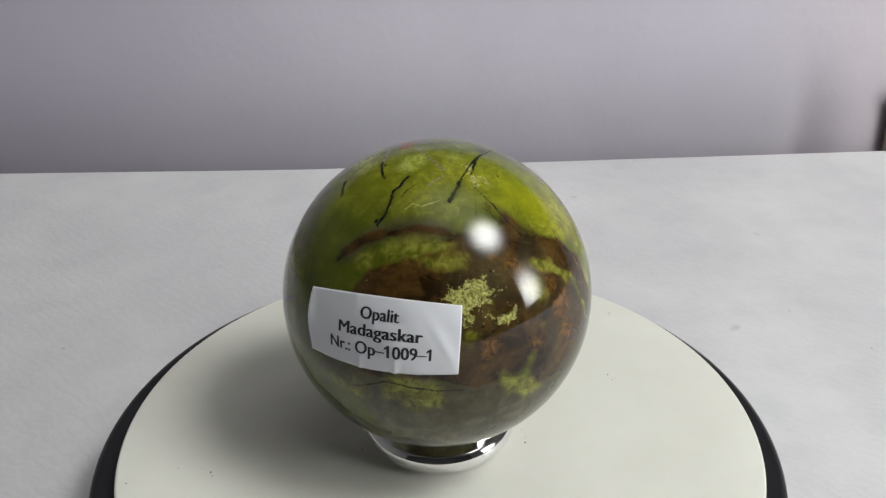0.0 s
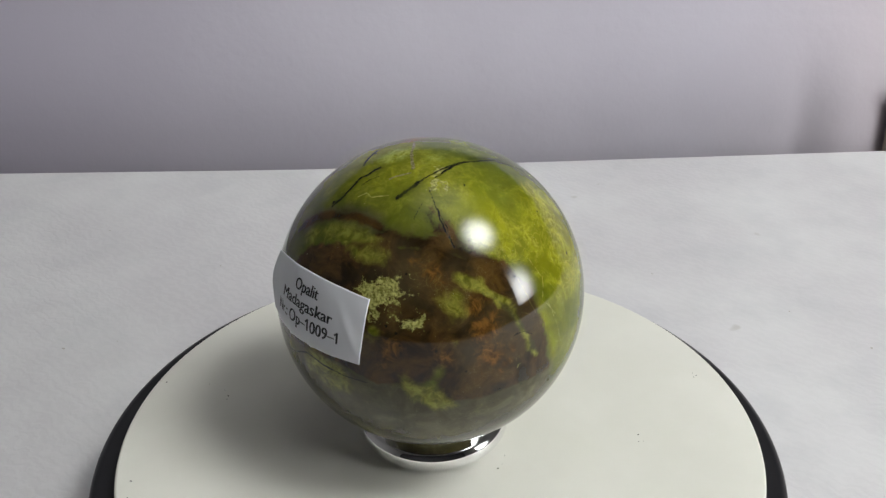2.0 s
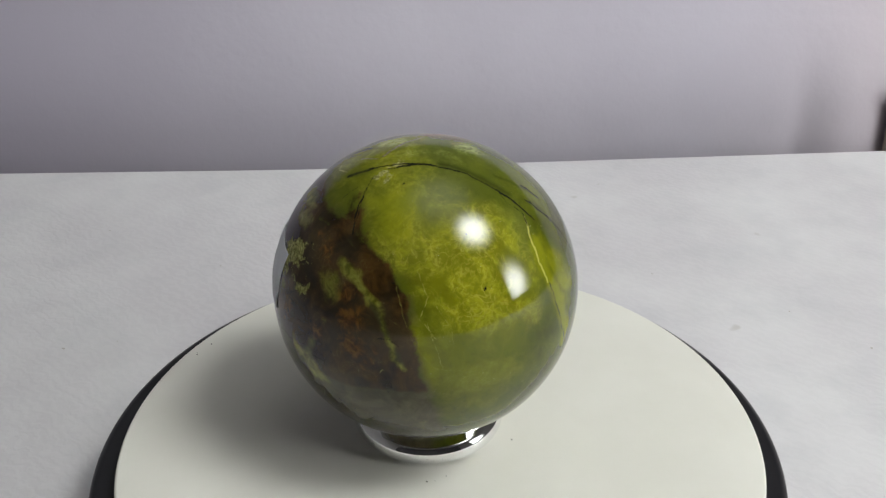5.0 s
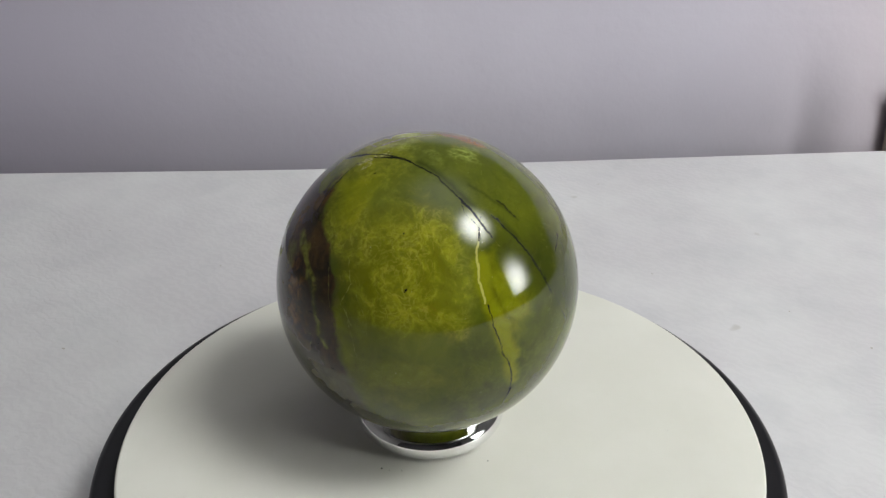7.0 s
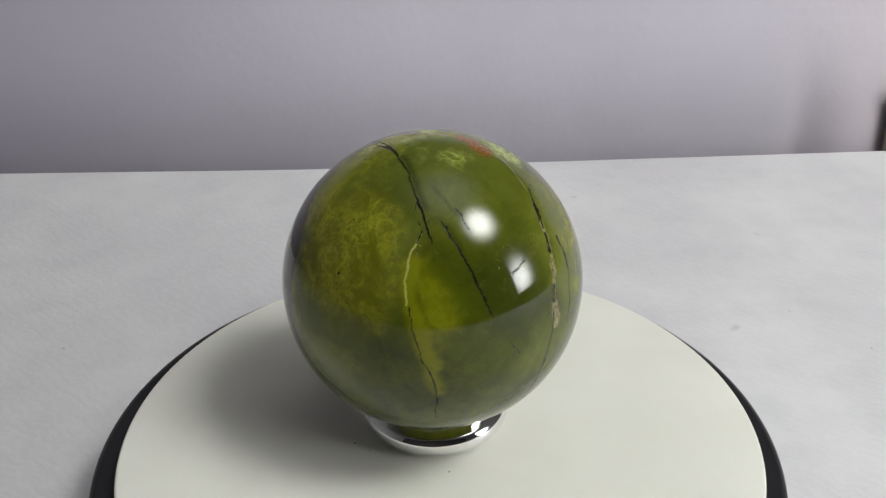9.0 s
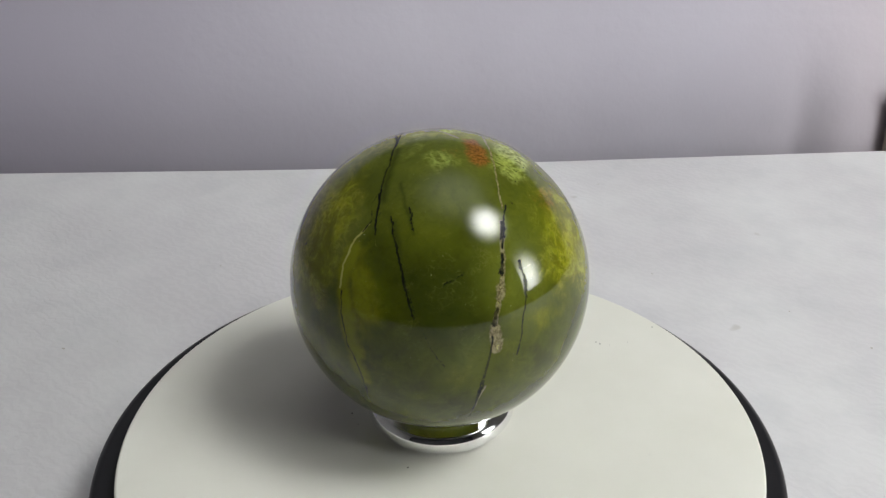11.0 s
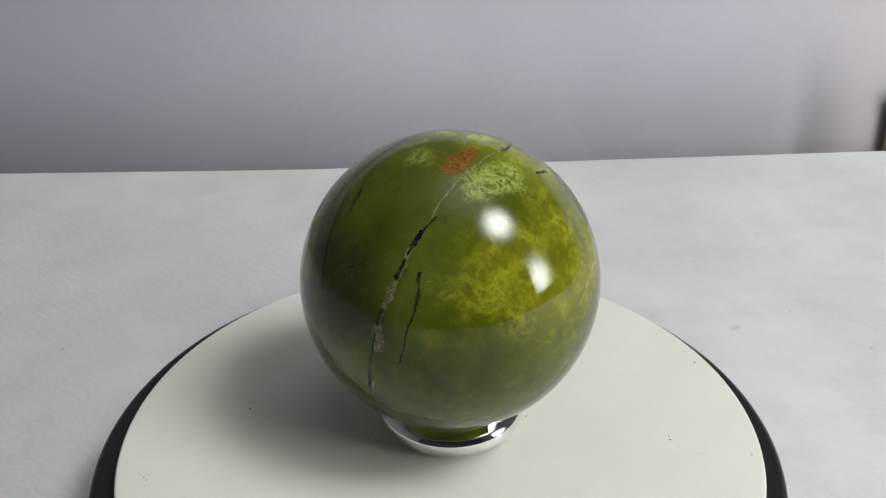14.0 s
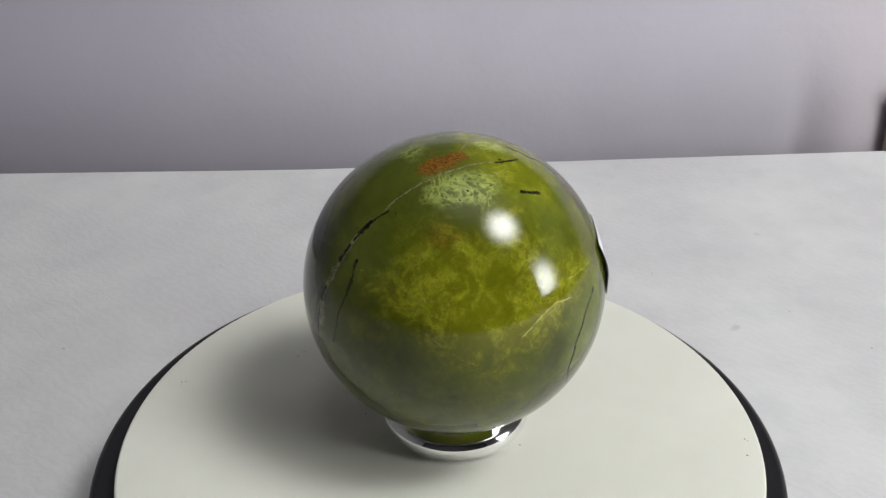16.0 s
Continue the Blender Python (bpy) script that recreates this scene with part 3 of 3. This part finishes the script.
# milky grey-green clouds
patch("milk", 10, 0.8, [(-28.5, 60.5), (3.5, 62), (1, 50.5), (-14.5, 41), (-28, 35), (-34, 46)])
patch("milk", 8, 0.8, [(24, 51.5), (37, 46.5), (32, 28), (28.5, 17.5), (23, 25.5), (26, 40)])
patch("milk", 8, 0.5, [(76.5, 64), (108, 58.5), (100, 46.5), (86.5, 50.5)])
patch("milk", 10, 0.5, [(79.5, 23), (96, 45), (111.5, 53), (119.5, 30.5), (103.5, 9.5)])
patch("milk", 8, 0.6, [(-168, 34), (-175, 47), (174, 57), (-138, 40.5)])
patch("milk", 8, 0.6, [(-111, 61), (-82.5, 67), (-84.5, 57.5), (-104, 55)])
patch("milk", 7, 0.9, [(-168.5, 10), (-157, 14), (-147.5, -10), (-170, -7.5)])
patch("milk", 6, 0.6, [(75, 13), (88.5, 12.5), (85.5, -4.5), (75, -4.5)])
patch("milk", 10, 0.5, [(-59, 60), (16, 71), (26, 58), (-4.5, 55), (-24, 48)])
spot("milk", 30, 0.6, 20.5, 88)
# rust-red spots near the top
patch("red", 2.5, 1, [(109.5, 70.5), (118.5, 76), (162, 81), (170.5, 77), (144.5, 72), (126, 67.5), (113.5, 66.5)])
patch("red", 4, 0.4, [(126.5, 49), (142.5, 50), (153, 44.5), (146, 35), (134, 38)])
patch("red", 5, 0.4, [(132, 50), (144, 44.5), (148, 36.5), (135.5, 38)])
patch("red", 4, 0.3, [(9, 25.5), (21, 23.5), (20.5, 16.5), (11, 16.5)])
patch("red", 4, 0.3, [(47, 79.5), (157.5, 76), (134, 68.5), (90.5, 72.5)])
# black cracks
stroke("crack", 0.51, 1, [(-119, 70.5), (-119.5, 66), (-122, 63), (-120, 59.5), (-119, 57), (-119, 52.5), (-120, 49.5)])
stroke("crack", 0.34, 0.7, [(-108, 67), (-112.5, 64), (-114, 61)])
stroke("crack", 0.41, 0.8, [(-10.5, 75), (-25, 75.5), (-56, 72), (-68.5, 68)])
stroke("crack", 0.61, 1, [(-68.5, 68), (-76.5, 63.5), (-81.5, 60.5)])
stroke("crack", 0.27, 1, [(-54.5, 57), (-54.5, 53.5), (-52, 49), (-49, 43.5)])
stroke("crack", 0.2, 0.6, [(-64.5, 59), (-68.5, 53)])
stroke("crack", 0.41, 0.9, [(-52.5, 70), (-35.5, 74), (-5, 74.5)])
stroke("crack", 0.27, 0.7, [(-59.5, 64.5), (-54.5, 55.5), (-51, 49.5), (-49.5, 44)])
stroke("crack", 0.37, 0.95, [(-34.5, 75), (2.5, 73), (25, 66.5), (31, 61), (38, 53.5), (40.5, 48.5)])
stroke("crack", 0.31, 1, [(40, 45), (37.5, 41)])
stroke("crack", 0.34, 1, [(36, 55), (40, 50), (44, 41)])
stroke("crack", 0.44, 0.9, [(49, 48), (53.5, 41), (58, 33), (61, 24.5), (64.5, 15.5)])
stroke("crack", 0.27, 0.85, [(36, 20), (37, 13), (38.5, 8.5), (40.5, 1), (44, -6.5), (45, -14), (44.5, -28.5)])
stroke("crack", 0.51, 1, [(45.5, -16), (45, -19)])
stroke("crack", 0.41, 1, [(110.5, 50), (105, 45), (103, 42), (100, 36.5)])
stroke("crack", 0.68, 1, [(103.5, 43), (102, 40)])
stroke("crack", 0.75, 1, [(98, 31), (97, 28.5)])
stroke("crack", 0.68, 1, [(92.5, 16), (92, 12)])
stroke("crack", 0.41, 0.9, [(91, 8), (90, 0.5), (88.5, -6.5), (88, -12), (85.5, -25)])
stroke("crack", 0.28, 1, [(106, 31), (105.5, 27), (106, 23), (104.5, 17.5), (102.5, 10), (101.5, 4), (100, -1.5)])
stroke("crack", 0.68, 1, [(105.5, 30.5), (105.5, 28)])
stroke("crack", 0.61, 1, [(106, 24), (105.5, 20.5)])
stroke("crack", 0.44, 0.8, [(57, 52.5), (61.5, 44.5)])
stroke("crack", 0.54, 1, [(-164.5, 70.5), (-150.5, 68.5), (-137.5, 66.5)])
stroke("crack", 0.65, 1, [(-168.5, 56), (-162.5, 54.5), (-157, 53)])
stroke("crack", 0.46, 1, [(-153.5, 13.5), (-161.5, 7), (-166.5, -2), (-168, -12.5), (-164, -23)])
stroke("crack", 0.44, 0.9, [(105.5, 29), (105.5, 25), (105, 18.5)])
stroke("crack", 0.34, 0.8, [(-119, -6.5), (-107, -1), (-92, -3), (-81.5, -3.5)])
stroke("crack", 0.27, 0.8, [(-31.5, 11.5), (-26.5, 11.5), (-24, 9.5)])
spot("crack", 0.72, 1, -122, 50.5)
spot("crack", 0.36, 1, -26.5, 30)
spot("crack", 0.41, 1, -71, 16)
spot("crack", 0.45, 1, -70, 12)
spot("crack", 0.36, 1, -43, -22.5)
spot("crack", 0.45, 1, 7, 26.5)
spot("crack", 0.32, 1, -28, -8.5)
spot("crack", 0.32, 1, 6.5, 26)
spot("crack", 0.45, 1, -74.5, 18)
spot("crack", 0.41, 1, -69, 35)
spot("crack", 0.36, 1, -106, -14.5)
spot("crack", 0.68, 1, -157, 71)
spot("crack", 0.23, 1, -38.5, -13.5)
spot("crack", 0.27, 1, 126.5, 29.5)
spot("crack", 0.5, 1, -58, 10.5)
spot("crack", 0.36, 1, -48.5, 2.5)
# a scratched chip and branching hairs
stroke("crack", 0.9, 0.5, [(75, 27), (78.5, 28.5), (82, 30)])
stroke("crack", 0.22, 0.6, [(35.5, 55.5), (34.5, 51), (40, 45.5), (38.5, 41)])
stroke("crack", 0.22, 0.6, [(44, 50), (40.5, 45.5)])
stroke("crack", 0.30, 0.6, [(58.5, 32), (65.5, 16), (70, 6), (74.5, -1.5)])
# green-black depth along the inner planes, soft shade by the cracks painted in
stroke("deep", 1.7, 0.65, [(51.5, 46), (57, 37.5), (61.5, 29), (65.5, 19.5), (68.5, 10.5)])
stroke("deep", 0.9, 0.6, [(46, 61), (55.5, 52), (59, 48), (62, 43)])
stroke("deep", 1.6, 0.7, [(6.5, 74.5), (28, 67), (34.5, 61), (40.5, 53.5)])
stroke("deep", 2.2, 0.35, [(48, 49), (54.5, 40), (59.5, 29.5), (66, 11)])
stroke("deep", 2, 0.5, [(100, 31), (94, 18.5), (91, 5)])
stroke("deep", 2.2, 0.55, [(-117, 70.5), (-120, 59.5), (-120, 49.5)])
# the next two put the shade of the lower green into its colour
patch("deep", 12, 0.15, [(-22, 12), (4, 12), (28.5, 13.5), (36, -0.5), (15, -9.5), (-12.5, -4.5)])
patch("deep", 12, 0.35, [(-12.5, 11.5), (19, 14.5), (35.5, 9), (31.5, -4.5), (4.5, -3.5)])
patch("deep", 10, 0.8, [(46, 35), (86.5, 41), (91, 17), (79.5, 0), (59.5, 4.5)])
patch("deep", 10, 0.8, [(46, 36.5), (91, 39), (97, 7.5), (76, 0.5)])
patch("deep", 8, 0.5, [(85, 58.5), (100, 38), (89.5, 16.5), (70.5, 14), (65.5, 34)])
# brown seams and cream fillings
stroke("seam", 0.46, 1, [(166.5, 83), (-114.5, 83), (-88, 78), (-79.5, 74.5)])
stroke("seam", 0.42, 0.8, [(-80.5, 72), (-91, 69.5), (-95.5, 67.5)])
stroke("seam", 0.40, 0.75, [(-165, 71.5), (145, 70.5), (120, 62), (112, 56), (107.5, 49.5)])
stroke("seam", 0.9, 0.9, [(104, 45), (100.5, 38), (98, 30), (95.5, 22.5), (92.5, 14.5), (91.5, 9), (92.5, 4)])
stroke("seam", 1.7, 0.9, [(95.8, 24), (95, 21)])
stroke("seam", 2.0, 0.95, [(92, 10), (92.5, 3.5)])
stroke("cream", 0.9, 0.5, [(98, 30), (95.5, 22.5), (92.5, 14.5), (91.5, 9), (92.5, 3)])
stroke("crack", 0.55, 1, [(104, 45), (100.5, 39.5)])
stroke("crack", 0.65, 1, [(98.7, 34.5), (97.2, 28.5)])
stroke("crack", 0.6, 1, [(93.2, 17.5), (91.6, 12.5)])
stroke("crack", 0.42, 0.85, [(90, 1), (87.5, -10), (86.5, -18), (85, -31)])
stroke("seam", 0.42, 0.6, [(89, -12), (85, -28)])
# fine yellow lines
stroke("vein", 0.38, 0.5, [(105.5, 28), (116, 28.5), (124, 26.5), (132, 20.5), (137.5, 12), (148, 4), (165.5, -5)])
stroke("vein", 0.42, 1, [(39.5, 44), (35, 37), (34, 28), (35, 20.5)])
stroke("vein", 0.29, 0.7, [(-108.5, 57), (-104, 59.5), (-98.5, 58.5), (-88, 61)])
stroke("vein", 0.34, 0.8, [(169.5, 9), (176, 13.5), (-176, 17), (-167.5, 16)])
stroke("vein", 0.29, 0.7, [(-168.5, 22.5), (-152, 22.5)])
stroke("vein", 0.34, 0.6, [(-18, 34), (-14, 26), (-17, 19), (-11.5, 12)])
stroke("vein", 0.25, 0.6, [(-15, 18.5), (-12, 10), (-9.5, 1)])
stroke("vein", 0.29, 0.5, [(-167.5, 78), (169, 84.5), (-103, 83), (-73, 75)])
# wisps and nicks
stroke("vein", 0.46, 0.42, [(-14, 60), (-7, 56), (-4, 52.5)])
stroke("vein", 0.46, 0.42, [(-1, 54), (1.5, 50.5), (9.5, 47)])
stroke("vein", 0.46, 0.42, [(14.5, 45), (16, 40.5), (14, 35.5)])
stroke("vein", 0.46, 0.42, [(-20.5, 43.5), (-15.5, 44.5), (-12.5, 41.5)])
stroke("vein", 0.46, 0.42, [(4, 39), (7.5, 34.5), (14, 30.5)])
stroke("vein", 0.46, 0.42, [(13, 58), (16.5, 55.5), (23, 54.5)])
stroke("vein", 0.46, 0.42, [(-26.5, 50.5), (-27.5, 42), (-29, 33)])
stroke("vein", 0.46, 0.42, [(78, 77), (98.5, 79), (101, 75)])
stroke("vein", 0.46, 0.42, [(57, 71), (70.5, 70), (75.5, 72)])
stroke("vein", 0.46, 0.42, [(58, 65.5), (62, 63.5), (66, 65)])
stroke("vein", 0.46, 0.42, [(91.5, 72), (103.5, 68.5), (110.5, 69.5)])
stroke("vein", 0.46, 0.42, [(74.5, 27.5), (78.5, 29.5), (81.5, 30)])
stroke("vein", 0.46, 0.42, [(-105.5, 58.5), (-99, 58.5), (-96, 60)])
stroke("vein", 0.46, 0.42, [(-36, 63), (-31.5, 60.5), (-26.5, 59)])
stroke("vein", 0.46, 0.42, [(-8, 49.5), (-7.5, 46)])
stroke("vein", 0.46, 0.42, [(88, 80.5), (87.5, 76), (104.5, 74.5)])
stroke("vein", 0.46, 0.42, [(86.5, 71.5), (91.5, 69)])
stroke("vein", 0.46, 0.42, [(45, 39.5), (46, 37.5), (49.5, 37)])
stroke("vein", 0.46, 0.42, [(122.5, 39.5), (125.5, 41.5)])
stroke("vein", 0.46, 0.42, [(110.5, 20), (112, 23), (114, 25)])
stroke("vein", 0.46, 0.42, [(152, 20.5), (155.5, 23)])
stroke("vein", 0.46, 0.42, [(158, 25.5), (162, 22.5), (162.5, 18)])
stroke("vein", 0.46, 0.42, [(173, 23.5), (174.5, 18.5), (178.5, 16.5)])
stroke("vein", 0.46, 0.42, [(150, 33.5), (154.5, 31.5), (155, 27.5)])
stroke("vein", 0.46, 0.42, [(163.5, 34.5), (165, 30.5)])
stroke("vein", 0.46, 0.42, [(-10.5, 42), (-7.5, 38.5), (-3.5, 37.5)])
stroke("vein", 0.46, 0.42, [(-12, 32.5), (-9, 31), (-9.5, 27)])
stroke("vein", 0.46, 0.42, [(1.5, 17.5), (3.5, 15), (6.5, 16)])
stroke("vein", 0.46, 0.42, [(15, 25.5), (18, 23), (21, 23.5)])
stroke("vein", 0.46, 0.42, [(-3, 22.5), (1.5, 20.5)])
spot("crack", 0.41, 0.9, 4.5, 45)
spot("crack", 0.41, 0.9, -31.5, 65)
spot("crack", 0.41, 0.9, 115, 50)
spot("crack", 0.41, 0.9, 129, 56.5)
spot("crack", 0.41, 0.9, 7, 26.5)
spot("crack", 0.41, 0.9, 139, 59)
spot("crack", 0.41, 0.9, 150, 57.5)
spot("crack", 0.41, 0.9, 156, 61)
spot("crack", 0.41, 0.9, 173.5, 62)
spot("crack", 0.41, 0.9, 76, 28)


def stone_ball():
    n, rows = N_LON, N_LAT
    me = bpy.data.meshes.new("stone_ball")
    i, j = np.meshgrid(np.arange(n), np.arange(rows))
    a, b = (j * n + i).ravel(), (j * n + (i + 1) % n).ravel()
    quads = np.stack([a, b, b + n, a + n], -1)
    me.vertices.add(len(DIRECTIONS))
    me.vertices.foreach_set("co", (DIRECTIONS * BALL_R).astype(np.float32).ravel())
    me.loops.add(quads.size)
    me.loops.foreach_set("vertex_index", quads.astype(np.int32).ravel())
    me.polygons.add(len(quads))
    me.polygons.foreach_set("loop_start", (np.arange(len(quads)) * 4).astype(np.int32))
    me.update(calc_edges=True)
    me.shade_smooth()
    for k in range(4):
        layer = me.color_attributes.new("minerals_" + "abcd"[k], "FLOAT_COLOR", "POINT")
        layer.data.foreach_set("color", np.stack([LAYERS[c] for c in CHANNELS[4 * k:4 * k + 4]], -1).astype(np.float32).ravel())
    me.materials.append(STONE)
    ob = new("stone_ball", me)
    return tagged(ob, "polished green opal ball with brown patches and cracks", "stone ball")


BALL = stone_ball()


# ---- the sticker on the ball ----
def bell(x, at, width):
    return math.exp(-((x - at) / width) ** 2)


def sticker_place(u, v, extra):
    """u from the left edge, v from the upper edge, both 0 to 1."""
    upper = unit(-138.95, 23.25) * (1 - u) + unit(-81.13, 25.71) * u
    lower = unit(-136.1, 1.89) * (1 - u) + unit(-83.39, 3.18) * u
    upper, lower = upper / np.linalg.norm(upper), lower / np.linalg.norm(lower)
    way = upper * (1 - v) + lower * v
    lift = 0.0009 * math.exp(-u / 0.05) * (0.25 + 0.75 * bell(v, 0.35, 0.4))
    lift += 0.0003 * bell(u, 0.40, 0.02) * bell(v, 1.05, 0.25) + 0.00035 * bell(u, 0.61, 0.018) * bell(v, 1.05, 0.28)
    lift += 0.00022 * bell(u - 0.25 * v, 0.74, 0.05) * bell(v, 0.6, 0.3) - 0.00012 * bell(u - 0.3 * v, 0.68, 0.03) * bell(v, 0.6, 0.3)
    lift += 0.00012 * bell(u, 0.36, 0.025) * bell(v, 0.0, 0.3) + 0.00006 * math.sin(9 * u + 4 * v) + 0.00005 * math.sin(23 * u - 9 * v)
    return Vector(way / np.linalg.norm(way)) * (BALL_R + 0.00022 + lift + extra)


def set_type(words):
    data = bpy.data.curves.new("words", "FONT")
    data.body, data.size, data.resolution_u = words, 1.0, 3
    ob = bpy.data.objects.new("words", data)
    scene.collection.objects.link(ob)
    made = bpy.data.meshes.new_from_object(ob.evaluated_get(bpy.context.evaluated_depsgraph_get()))
    bpy.data.objects.remove(ob)
    return made


def sticker():
    nu, nv = 90, 40
    verts = [sticker_place(i / nu, j / nv, 0.0) for j in range(nv + 1) for i in range(nu + 1)]
    faces = [(j * (nu + 1) + i, (j + 1) * (nu + 1) + i, (j + 1) * (nu + 1) + i + 1, j * (nu + 1) + i + 1) for j in range(nv) for i in range(nu)]
    label = part("sticker", mesh_of("sticker", verts, faces, PAPER), BALL, "white paper sticker printed in black")
    thick = label.modifiers.new("thick", "SOLIDIFY")
    thick.thickness, thick.offset = 0.00012, -1
    for words, u, v, wide, tall in (("Opalit", 0.510, 0.235, 0.225, 0.235), ("Madagaskar", 0.510, 0.465, 0.505, 0.235), ("Nr.: Op\u20131009\u20131", 0.505, 0.705, 0.625, 0.245)):
        made = set_type(words)
        xs = [w.co.x for w in made.vertices]
        left, right = min(xs), max(xs)
        verts, faces = [], []
        for shift, height in ((-0.032, 0.00005), (0.0, 0.000055), (0.032, 0.00006)):
            start = len(verts)
            for w in made.vertices:
                uu = u + ((w.co.x + shift - left) / (right - left) - 0.5) * wide
                verts.append(sticker_place(uu, v - (w.co.y - 0.35) * tall, height))
            faces += [tuple(start + i for i in f.vertices) for f in made.polygons]
            # each numeral one has a slanted flag at its head
            for i in [i for i, sign in enumerate(words) if sign == "1"]:
                edge = max(w.co.x for w in set_type(words[:i + 1]).vertices) - 0.05
                start = len(verts)
                for x, y in ((edge, 0.69), (edge - 0.21, 0.53), (edge - 0.21, 0.45), (edge, 0.57)):
                    verts.append(sticker_place(u + ((x + shift - left) / (right - left) - 0.5) * wide, v - (y - 0.35) * tall, height))
                faces.append((start, start + 1, start + 2, start + 3))
        me = mesh_of("line_of_print", verts, faces, INK, False)
        part("line_of_print", me, label, "black printed words")


sticker()


# ---- dust and marks ----
def fleck(name, size, seed, material, flatness=0.35):
    """A small uneven crumb."""
    shaker = random.Random(seed)
    bm = bmesh.new()
    bmesh.ops.create_icosphere(bm, subdivisions=1, radius=size)
    long = shaker.uniform(0.6, 1.6)
    for w in bm.verts:
        k = shaker.uniform(0.7, 1.25)
        w.co = Vector((w.co.x * k * long, w.co.y * k, w.co.z * flatness))
    me = bpy.data.meshes.new(name)
    bm.to_mesh(me)
    bm.free()
    me.materials.append(material)
    return me


for i, (away, angle, size) in enumerate([(0.0763, -133.7, 0.00028), (0.0729, 45.0, 0.00022), (0.0504, 22.1, 0.00028), (0.0226, -19.1, 0.00016), (0.0531, 147.8, 0.00016), (0.0503, 19.1, 0.00022), (0.0581, -160.9, 0.00028), (0.0654, -164.5, 0.00016), (0.0515, 19.4, 0.00016), (0.0772, -129.6, 0.00022), (0.0579, -159.5, 0.00022), (0.0601, -162.9, 0.00016), (0.0724, 43.6, 0.00022), (0.0231, -23.8, 0.00039), (0.0579, 98.7, 0.00016), (0.0196, 49.8, 0.00022), (0.0734, 44.0, 0.00028), (0.0766, -129.1, 0.00028), (0.0211, -12.0, 0.00022), (0.0774, -163.1, 0.00028), (0.0223, -149.9, 0.00022)]):
    a = radians(angle)
    part("dust_speck", fleck("dust_speck", size * 0.75, i, SPECK), TURNING_DISC, "", pose(away * math.cos(a), away * math.sin(a), size * 0.1, 0, 0, 37 * i))
for i, (x, y, size) in enumerate([(-0.15, 0.1733, 0.00054), (-0.0922, 0.1391, 0.00063), (0.0861, 0.1291, 0.00054), (-0.1345, 0.0785, 0.00072), (0.1514, 0.0745, 0.00063), (-0.1236, 0.1557, 0.00045), (0.0794, 0.2216, 0.00054), (-0.1169, 0.083, 0.00036), (0.1314, 0.0993, 0.00045)]):
    ob = new("crumb", fleck("crumb", size * 0.7, 50 + i, CRUMB, 0.12))
    ob.matrix_basis = pose(x, y, size * 0.08, 0, 0, 61 * i)
    tagged(ob, "tiny grey crumb lying on the white table", "crumb", "crumbs on the table")


# ---- what turns ----
def motions():
    times = [0.5 * i for i in range(33)]
    walk(TURNING_DISC, [(t, pose(DISC_X, 0, DISC_TOP, 0, 0, SPEED * t)) for t in times])

    def orbit(t, z):
        a = radians(PHASE + SPEED * t)
        return pose(AXIS_X + ORBIT * math.cos(a), ORBIT * math.sin(a), z, 0, 0, SPEED * t)
    walk(RING, [(t, orbit(t, DISC_TOP)) for t in times])
    walk(BALL, [(t, orbit(t, BALL_Z)) for t in times])


motions()
